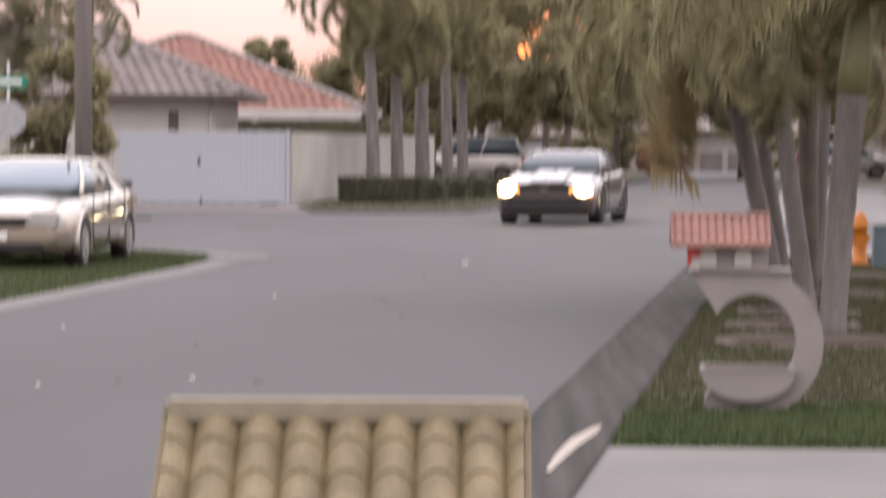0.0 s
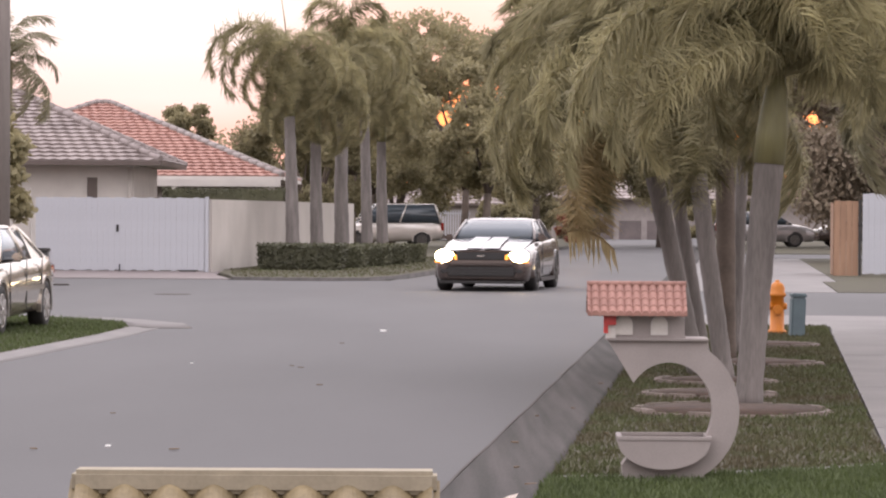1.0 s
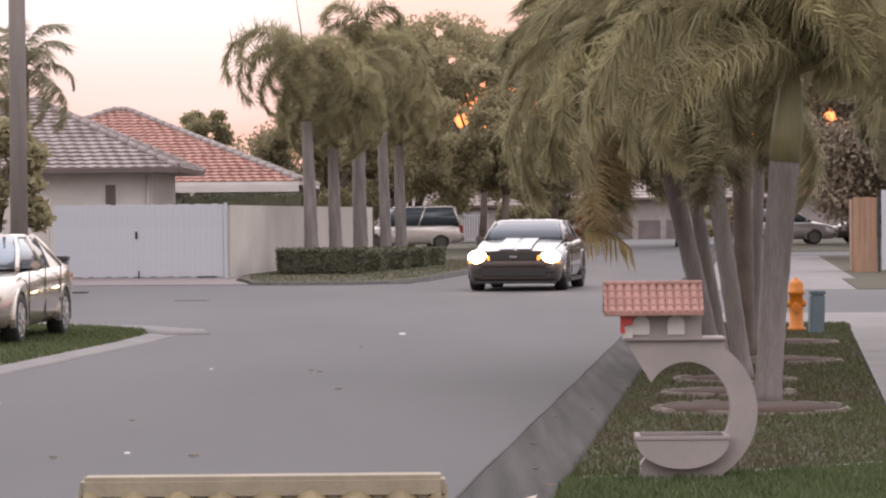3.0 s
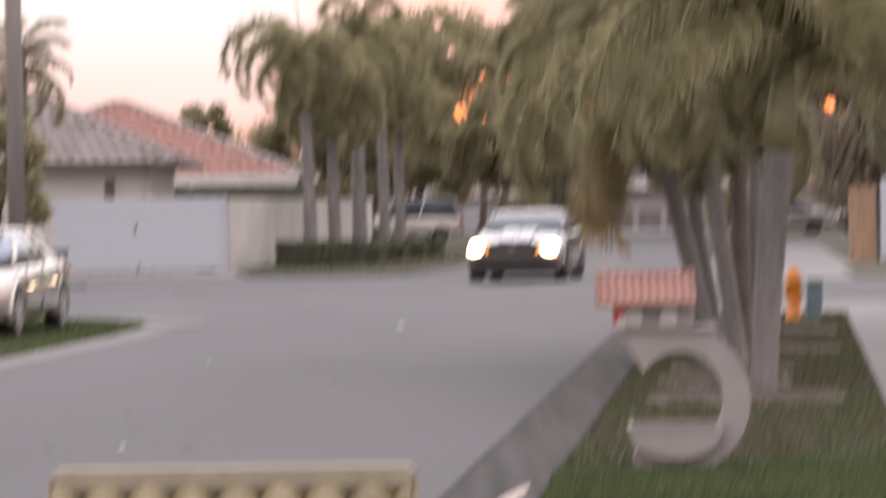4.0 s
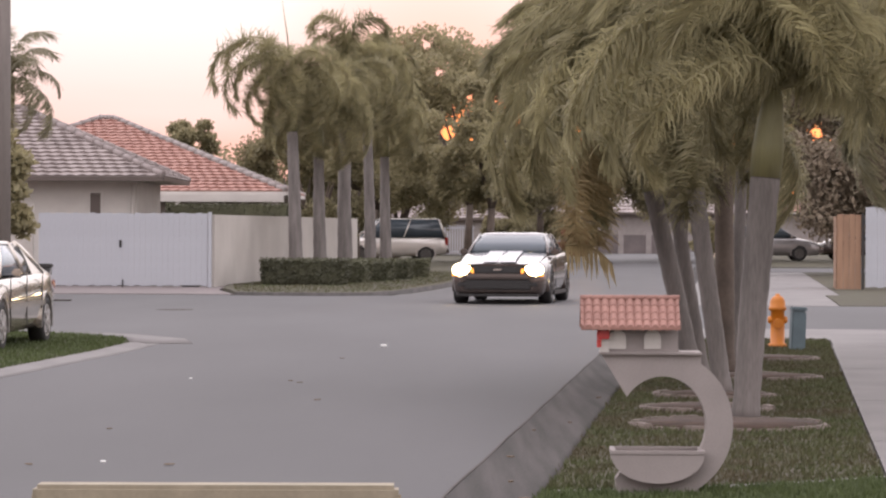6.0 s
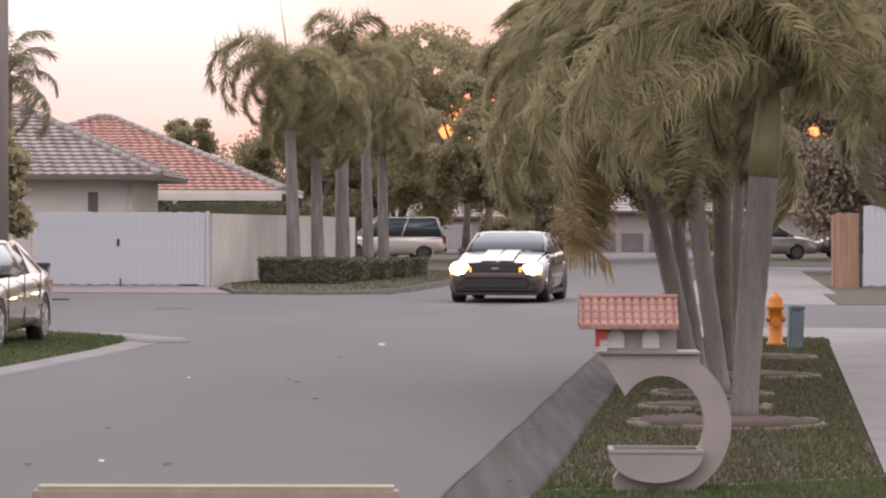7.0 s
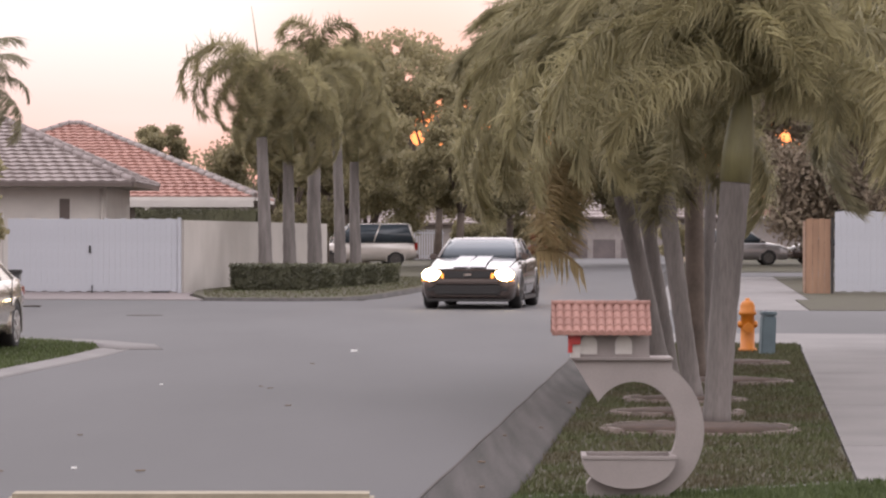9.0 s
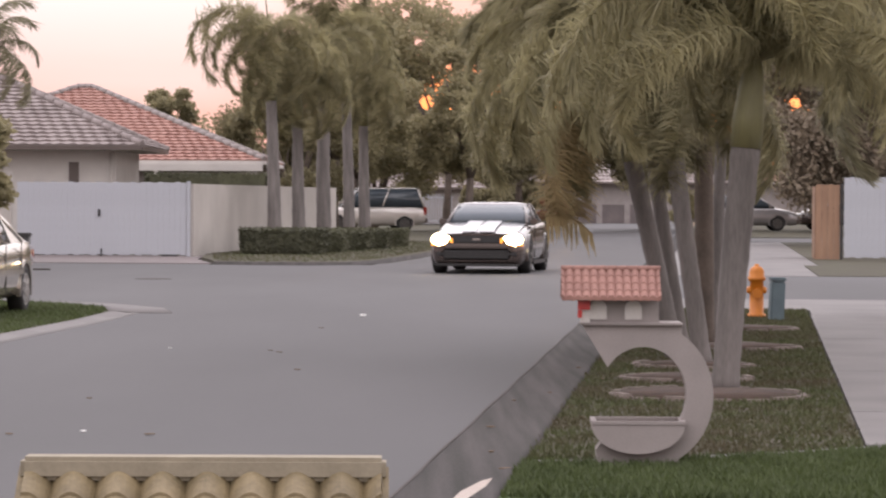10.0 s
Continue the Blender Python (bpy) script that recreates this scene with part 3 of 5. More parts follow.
def broad_tree(name, at, height, spread, count, size, seed, label, gaps=(), material=LEAF, low=0.35, stem=0.16):
    """A tapered forked trunk, limbs and a crown of many leaves."""
    rnd = random.Random(seed)
    t = thing(name, pose(*at), label, "tree")
    bm = bmesh.new()
    fork = height * low
    tube(bm, [(0, 0, -0.1), (0.05, 0, fork * 0.5), (0.1, 0, fork)], [stem * 1.4, stem, stem * 0.85], 10)
    cs, rs = [], []
    for k in range(7):
        a = k * math.tau / 7 + rnd.uniform(-0.4, 0.4)
        rr = spread * rnd.uniform(0.35, 0.7)
        tip = (math.cos(a) * rr, math.sin(a) * rr * 0.7, height * rnd.uniform(0.6, 0.86))
        tube(bm, [(0.1, 0, fork * 0.95), (tip[0] * 0.45, tip[1] * 0.45, (fork + tip[2]) / 2), tip], [stem * 0.6, stem * 0.4, stem * 0.15], 7)
    part("trunk", bm, BARK, t)
    for k in range(26):
        a = rnd.uniform(0, math.tau)
        q = math.sqrt(rnd.random())
        zz = rnd.uniform(low + 0.02, 0.93)
        wide = spread * (1 - ((zz - 0.6) / 0.55) ** 2) ** 0.5
        cs.append((math.cos(a) * wide * q, math.sin(a) * wide * q * 0.8, zz * height))
        rs.append(rnd.uniform(0.22, 0.34) * spread)
    v, f = leaf_cloud(cs, rs, count, size, seed, [(Vector(c) - Vector(at), d, r) for c, d, r in gaps])
    raw("crown", v, f, material, t)
    return t


def frond_mesh(name, length, droop, leaflet, pairs, seed, material, plume=0.5, sag=0.7, wide=0.017, curl=False):
    """A feather leaf along +x that arches over: a tapering midrib with hanging leaflets."""
    rnd = random.Random(seed)
    vs, fs = [], []
    pts, ang = [Vector((0, 0, 0))], radians(48)
    n = 26
    for k in range(n):
        u = k / n
        ang -= radians(droop) / n * (3 * u * u if curl else 0.5 + 1.2 * u)
        pts.append(pts[-1] + Vector((math.cos(ang), 0, math.sin(ang))) * length / n)
    def at(u):
        f = u * n
        i = min(int(f), n - 1)
        return pts[i].lerp(pts[i + 1], f - i), (pts[i + 1] - pts[i]).normalized()
    for k in range(n + 1):
        w = 0.022 * (1 - 0.85 * k / n) * length / 2.4
        p = pts[k]
        vs += [p + Vector((0, w, 0)), p + Vector((0, -w, 0)), p + Vector((0, 0, -1.3 * w))]
    for k in range(n):
        i = k * 3
        fs += [(i, i + 3, i + 4, i + 1), (i + 1, i + 4, i + 5, i + 2), (i + 2, i + 5, i + 3, i)]
    for k in range(pairs):
        u = 0.13 + 0.87 * (k + rnd.random()) / pairs
        p, d = at(min(u, 0.999))
        ln = leaflet * (0.55 + 0.45 * math.sin(min(1, u * 1.35) * math.pi * 0.72)) * rnd.uniform(0.6, 1.25)
        if u > 0.85:
            ln *= 1.2 - (u - 0.85) * 4
        for side in (1, -1):
            out = (Vector((0, side, 0)) + d * rnd.uniform(0.15, 0.85) + Vector((0, 0, 1)) * rnd.uniform(-plume, plume)).normalized()
            w = wide * rnd.uniform(0.8, 1.3) * leaflet / 0.5
            side_v = out.cross(Vector((rnd.uniform(-0.4, 0.4), rnd.uniform(-0.4, 0.4), 1))).normalized() * w
            b = len(vs)
            q = p.copy()
            dirn = out.copy()
            seg = 3
            for j in range(seg):
                ww = (0.7, 1.0, 0.7)[j]
                vs += [q - side_v * ww, q + side_v * ww]
                dirn = (dirn + Vector((rnd.uniform(-0.22, 0.22), rnd.uniform(-0.22, 0.22), -sag * 0.55))).normalized()
                q = q + dirn * ln / seg
            vs.append(q)
            fs += [(b, b + 2, b + 3, b + 1), (b + 2, b + 4, b + 5, b + 3), (b + 4, b + 6, b + 5)]
    me = bpy.data.meshes.new(name)
    me.from_pydata([tuple(v) for v in vs], [], fs)
    me.materials.append(material)
    return me


def palm(at, path, r0, r1, fronds, meshes, label, seed, shaft=0.7, name="palm_tree", low=-70, high=75, group="", clear=(), size=(0.85, 1.1), roll=25, spear=0, extra=(), bark=None):
    """A palm: ringed trunk along a path, green crownshaft, arching fronds each an object."""
    rnd = random.Random(seed)
    t = thing(name, pose(*at), label, "palm tree", group)
    bm = bmesh.new()
    fine, rad = [], []
    total = len(path) - 1
    for k in range(total * 8 + 1):
        u = k / 8
        i = min(int(u), total - 1)
        fine.append(Vector(path[i]).lerp(Vector(path[i + 1]), u - i))
        v = k / (total * 8)
        rad.append((r0 + (r1 - r0) * v) * (1.0 + (0.04 if k % 2 else -0.02)) + 0.14 * r0 * max(0, 0.12 - v) / 0.12)
    tube(bm, fine, rad, 14)
    part("trunk", bm, bark or TRUNK, t)
    top = Vector(path[-1])
    way = (Vector(path[-1]) - Vector(path[-2])).normalized()
    bm = bmesh.new()
    tube(bm, [top - way * 0.05, top + way * shaft * 0.3, top + way * shaft * 0.8, top + way * shaft], [r1 * 1.075, r1 * 1.08, r1 * 0.74, r1 * 0.42], 20)
    part("crownshaft", bm, SHAFT, t)
    head = top + way * shaft * 0.93
    if spear:
        part("spear_leaf", tube(bmesh.new(), [head, head + Vector((-0.08, 0, spear * 0.5)), head + Vector((-0.22, 0, spear))], [0.025, 0.018, 0.006], 6), SHAFT, t, "unopened upright spear leaf")
    for k in range(fronds):
        az = k * 137.5 + rnd.uniform(-18, 18)
        tilt = low + (high - low) * ((k + 0.5) / fronds) ** 0.9
        me = meshes[rnd.randrange(len(meshes))]
        sc = rnd.uniform(*size)
        m = Matrix.Translation(head) @ Matrix.Rotation(radians(az), 4, "Z") @ Matrix.Rotation(radians(-tilt + 20), 4, "Y") @ Matrix.Rotation(radians(rnd.uniform(-roll, roll)), 4, "X") @ Matrix.Diagonal((sc, sc, sc, 1))
        if clear:
            co = np.empty(len(me.vertices) * 3)
            me.vertices.foreach_get("co", co)
            wm = np.array(t.matrix_basis @ m)
            co = co.reshape(-1, 3) @ wm[:3, :3].T + wm[:3, 3]
            if any((np.linalg.norm(np.cross(co - np.array(c), np.array(d) / np.linalg.norm(d)), axis=1) < r).sum() > 1 for c, d, r in clear):
                continue
        ob = new("frond", me)
        ob.parent = t
        ob.matrix_basis = m
    for me, az, tilt, sc in extra:
        ob = new("frond", me)
        ob.parent = t
        ob.matrix_basis = Matrix.Translation(head) @ pose(0, 0, 0, 0, 0, az) @ pose(0, 0, 0, 0, 20 - tilt, 0) @ Matrix.Diagonal((sc, sc, sc, 1))
    return t


def hedge(m, w, d, h, count, seed, label, name="hedge", group=""):
    """A clipped hedge block: twiggy core under a skin of small leaves."""
    e = thing(name, m, label, "hedge", group)
    bm = boxed(-w / 2 + 0.06, w / 2 - 0.06, 0.06, d - 0.06, 0.0, h - 0.05, bevel=0.08)
    part("core", bm, HEDGE, e)
    rnd = np.random.RandomState(seed)
    p = rnd.rand(count, 3)
    face = rnd.randint(0, 5, count)
    p[face == 0, 1] *= 0.05
    p[face == 1, 1] = 1 - p[face == 1, 1] * 0.05
    p[face == 2, 0] *= 0.03
    p[face == 3, 0] = 1 - p[face == 3, 0] * 0.03
    p[face == 4, 2] = 1 - p[face == 4, 2] * 0.07
    p = (p - (0.5, 0, 0)) * (w, d, h)
    taper = 0.93 + 0.07 * p[:, 2:3] / h
    p[:, :1] *= taper
    p += rnd.normal(size=p.shape) * 0.02
    k = count
    a = rnd.normal(size=(k, 3))
    a /= np.linalg.norm(a, axis=1)[:, None]
    b = np.cross(a, rnd.normal(size=(k, 3)))
    b /= np.linalg.norm(b, axis=1)[:, None]
    s = 0.035 * (0.6 + 0.8 * rnd.rand(k, 1))
    v = np.stack([p - a * s, p + b * s * 0.5, p + a * s, p - b * s * 0.5], 1).reshape(-1, 3)
    raw("leaves", v, np.arange(k * 4).reshape(-1, 4).tolist(), HEDGE, e)
    return e


# ---- mailboxes ----
def barrel_roof(parent, x0, x1, y_mid, half, z_top, z_eave, waves, courses, material, amp=0.012, name="tile_course", step=0.009, phase=0.0):
    """A gable of wavy tile courses; the ridge runs along x."""
    for side in (-1, 1):
        for k in range(courses):
            t0, t1 = k / courses, (k + 1) / courses + 0.06
            n = waves * 10
            vs, fs = [], []
            for i in range(n + 1):
                u = i / n
                x = x0 + (x1 - x0) * u
                ph = u * waves * math.tau
                w = amp * (2.2 * abs(math.cos((ph - phase * math.tau) / 2)) ** 0.8 - 0.9)
                for t, lift in ((t0, 0.0), (t1, step)):
                    t = min(t, 1.02)
                    y = y_mid + side * half * t
                    z = z_top + (z_eave - z_top) * t
                    vs.append((x, y, z + w * (0.9 + 0.3 * (t - t0)) + lift))
                t = min(t1, 1.02)
                vs.append((x, y_mid + side * half * t, z_top + (z_eave - z_top) * t - 0.012 + min(w, 0)))
            for i in range(n):
                j = i * 3
                fs += [(j, j + 3, j + 4, j + 1), (j + 1, j + 4, j + 5, j + 2)]
            raw(name, vs, fs, material, parent, smooth=False)


def ring_mailbox(m):
    e = thing("mailbox", m, "pink-beige stucco mailbox with a ring stand, planter and terracotta roof", "mailbox")
    out = [(-0.345, 0.765), (0.213, 0.772), (0.213, 0.715)]
    R, r, cz = 0.385, 0.250, 0.386
    out += [(R * math.cos(radians(a)) + 0.006, cz + R * math.sin(radians(a))) for a in range(56, -62, -4)]
    out += [(0.225, -0.05), (-0.245, -0.05), (-0.262, 0.10), (-0.235, 0.135)]
    out += [(r * math.cos(radians(a)) * 0.97, cz + r * math.sin(radians(a)) * (1.03 if a > -90 else 1)) for a in range(-140, 146, 5)]
    bm = bmesh.new()
    prism(bm, out[::-1], 0.0, 0.16)
    part("ring_stand", bm, STUCCO, e)
    # half-moon planter with a hollow top
    half = [(-0.03 + 0.257 * math.cos(radians(a)), 0.235 + 0.150 * math.sin(radians(a))) for a in range(180, 361, 9)]
    bm = bmesh.new()
    prism(bm, half, -0.10, 0.26)
    pl = part("planter", bm, STUCCO, e)
    for a in ((-0.29, 0.232, -0.105, -0.075), (-0.29, 0.232, 0.235, 0.265)):
        part("rim", boxed(*a, 0.2365, 0.258, bevel=0.004), STUCCO, pl)
    for a in ((-0.29, -0.262), (0.204, 0.232)):
        part("rim", boxed(*a, -0.075, 0.235, 0.2365, 0.258), STUCCO, pl)
    part("soil", boxed(-0.262, 0.204, -0.075, 0.235, 0.236, 0.243), MULCH, pl, "dark dry soil")
    # letter house
    part("ledge", boxed(-0.352, 0.218, -0.03, 0.30, 0.757, 0.772, bevel=0.004), STUCCO, e)
    bm = boxed(-0.30, 0.085, 0.0, 0.26, 0.773, 0.935, bevel=0.004)
    hs = part("box", bm, STUCCO, e, "cream letter box body")
    part("base_trim", boxed(-0.325, 0.09, -0.006, 0.266, 0.773, 0.785), STUCCO, hs)
    for xc in (-0.252, -0.058):
        arch = [(xc - 0.047, 0.79), (xc + 0.047, 0.79)] + [(xc + 0.047 * math.cos(radians(a)), 0.85 + 0.047 * math.sin(radians(a))) for a in range(0, 181, 15)]
        bm = bmesh.new()
        prism(bm, arch, -0.012, -0.001)
        part("arched_window", bm, STUCCO_W, hs, "white arched window relief")
    fl = part("flag", boxed(-0.368, -0.298, -0.055, -0.045, 0.845, 0.915, bevel=0.003), REDPAINT, e, "red signal flag")
    part("flag_arm", boxed(-0.368, -0.343, -0.055, -0.045, 0.800, 0.844), REDPAINT, fl)
    part("corner_post", boxed(-0.352, -0.30, -0.03, 0.02, 0.773, 0.92), STUCCO_W, hs)
    bm = bmesh.new()
    prism(bm, [(-0.06, 0.92), (0.32, 0.92), (0.13, 1.06)], -0.43, 0.075, "x")
    rf = part("roof", bm, STUCCO, e, "terracotta barrel tile roof")
    barrel_roof(rf, -0.458, 0.092, 0.13, 0.235, 1.068, 0.915, 12, 4, TERRACOTTA, 0.0085, step=0.006)
    bm = bmesh.new()
    for k in range(9):
        x = -0.458 + 0.55 * k / 9
        tube(bm, [(x, 0.13, 1.066), (x + 0.068, 0.13, 1.071)], [0.021, 0.017], 8)
    part("ridge_tiles", bm, TERRACOTTA, rf)
    part("eave_board", boxed(-0.455, 0.09, -0.095, -0.075, 0.897, 0.912), GREYPANEL, rf)
    for ob in e.children_recursive:
        for v in ob.data.vertices:
            if v.co.z < 0.756:
                v.co.z = 0.756 - (0.756 - v.co.z) * 1.055
    return e


def ochre_mailbox(m):
    e = thing("mailbox", m, "ochre stucco mailbox with a wavy glazed tile roof", "mailbox")
    part("pillar", boxed(-0.12, 0.12, -0.03, 0.21, -0.05, 0.74, bevel=0.01), YELLOWTRIM, e)
    part("box", boxed(-0.235, 0.235, -0.08, 0.26, 0.741, 0.90, bevel=0.008), YELLOWTRIM, e)
    bm = bmesh.new()
    prism(bm, [(-0.10, 0.90), (0.285, 0.90), (0.0925, 1.035)], -0.262, 0.262, "x")
    rf = part("roof", bm, YELLOWTRIM, e, "gabled roof of ochre tiles")
    barrel_roof(rf, -0.27, 0.27, 0.0925, 0.24, 1.046, 0.876, 8, 4, YELLOWTILE, 0.0135, step=0.005, phase=0.1)
    part("ridge_beam", boxed(-0.277, 0.277, 0.062, 0.125, 1.028, 1.064, bevel=0.007), YELLOWTRIM, rf, "pale stucco ridge cap")
    for sx in (-0.276, 0.276):
        bm = bmesh.new()
        prism(bm, [(-0.155, 0.868), (-0.13, 0.858), (0.0925, 1.015), (0.315, 0.858), (0.34, 0.868), (0.0925, 1.048)], sx - 0.005, sx + 0.005, "x")
        part("verge_board", bm, YELLOWTILE, rf)
    return e


# ---- vehicles ----
def section(hw, z0, z1, y, crown=0.03):
    """One cross-section of a car body, with tumblehome and a soft shoulder."""
    h = z1 - z0
    half = [(0.80, 0.0), (0.94, 0.05), (0.985, 0.22), (1.0, 0.45), (0.995, 0.66), (0.975, 0.82), (0.93, 0.93), (0.84, 0.985), (0.6, 1.0)]
    r = [(hw * a, y, z0 + h * b) for a, b in half] + [(hw * 0.3, y, z1 + crown * 0.8), (0, y, z1 + crown)]
    return r + [(-x, yy, z) for x, yy, z in reversed(r[:-1])]


def rrect(y0, y1, hw, z, c=0.12, front=0.0):
    """Rounded footprint of a cabin at a height."""
    pts = []
    for sx, sy, a0 in ((1, 1, 0), (-1, 1, 90), (-1, -1, 180), (1, -1, 270)):
        cx, cy = sx * (hw - c), (y1 - c if sy > 0 else y0 + c)
        for k in range(4):
            a = radians(a0 + 30 * k)
            x, y = cx + c * math.cos(a), cy + c * math.sin(a)
            if sy < 0:
                y += front * (x / hw) ** 2
            pts.append((x, y, z))
    return pts


def wheel(parent, x, y, r, w, rim, spokes=5):
    """Tyre, rim and spokes; x is the outer face."""
    sx = 1 if x > 0 else -1
    e = new("wheel")
    e.parent = parent
    e.location = (x, y, r)
    bm = bmesh.new()
    prof = [(r * 0.66, 0.0), (r * 0.72, 0.012), (r * 0.93, 0.004), (r, -0.03), (r, -w + 0.03), (r * 0.93, -w), (r * 0.6, -w)]
    lathe(bm, [(a, b * sx) for a, b in prof], 28, "x")
    part("tyre", bm, RUBBER, e)
    bm = bmesh.new()
    lathe(bm, [(r * 0.68, 0.002 * sx), (r * 0.655, 0.010 * sx), (r * 0.61, 0.004 * sx), (r * 0.56, -0.05 * sx)], 28, "x")
    part("rim", bm, rim, e)
    bm = bmesh.new()
    for k in range(spokes):
        a = k * math.tau / spokes
        q = bmesh.ops.create_cube(bm, size=1)["verts"]
        for v in q:
            lx, ly, lz = v.co.x * 0.03, v.co.y * r * 0.16, (v.co.z + 0.5) * r * 0.60
            v.co = (lx + 0.004 * sx, ly * math.cos(a) - lz * math.sin(a), ly * math.sin(a) + lz * math.cos(a))
    lathe(bm, [(r * 0.13, -0.02 * sx), (r * 0.13, 0.02 * sx), (r * 0.06, 0.024 * sx)], 12, "x")
    part("spokes", bm, rim, e)
    return e


def arch_ring(parent, x, y, r, paint):
    """Wheel-arch lip with the dark well behind it."""
    sx = 1 if x > 0 else -1
    bm = bmesh.new()
    ro, ri = r * 1.22, r * 1.10
    pts_o = [(ro * math.cos(radians(a)), ro * math.sin(radians(a))) for a in range(-14, 195, 8)]
    pts_i = [(ri * math.cos(radians(a)), ri * math.sin(radians(a))) for a in range(-14, 195, 8)]
    prism(bm, [(y + a, r + b) for a, b in pts_o + pts_i[::-1]], x - 0.05 * sx, x + 0.012 * sx, "x")
    part("arch_lip", bm, paint, parent)
    bm = bmesh.new()
    prism(bm, [(y + a, r + b) for a, b in pts_i], x - 0.045 * sx, x - 0.004 * sx, "x")
    part("wheel_well", bm, BLACKTRIM, parent)


def cabin(parent, low, high, paint, belt, top, c0=0.16, c1=0.2, front=0.12, glass=GLASS, roofpaint=None, pillarpaint=None):
    """Tinted glass house under a painted roof, with pillars."""
    (y0, y1, w0), (a0, a1, w1) = low, high
    bm = bmesh.new()
    loft(bm, [rrect(y0, y1, w0, belt, c0, front), rrect(y0 + (a0 - y0) * 0.55, y1 + (a1 - y1) * 0.55, w0 + (w1 - w0) * 0.5, belt + (top - belt) * 0.55, c0, front), rrect(a0, a1, w1, top - 0.035, c1, front)])
    part("window_glass", bm, glass, parent, "car window glass")
    bm = bmesh.new()
    loft(bm, [rrect(a0 - 0.01, a1 + 0.01, w1 + 0.012, top - 0.045, c1, front), rrect(a0 + 0.05, a1 - 0.04, w1 - 0.06, top - 0.008, c1, front), rrect(a0 + 0.25, a1 - 0.2, w1 - 0.25, top + 0.012, c1, front)])
    part("roof", bm, roofpaint or paint, parent)
    for sx in (1, -1):
        for p, q, w in (((sx * (w0 - 0.03), y0 + front * 0.8 + 0.02, belt), (sx * (w1 - 0.02), a0 + front * 0.8 + 0.02, top - 0.04), 0.032), ((sx * (w0 - 0.02), y1 - 0.05, belt), (sx * (w1 - 0.01), a1 - 0.06, top - 0.04), 0.05), ((sx * (w0 + 0.004), (y0 + y1) / 2 + 0.02, belt), (sx * (w1 + 0.004), (a0 + a1) / 2 + 0.05, top - 0.04), 0.038)):
            part("pillar", tube(bmesh.new(), [p, Vector(p).lerp(Vector(q), 0.5) + Vector((sx * 0.012, 0, 0)), q], [w, w * 0.9, w * 0.85], 8), pillarpaint or paint, parent)


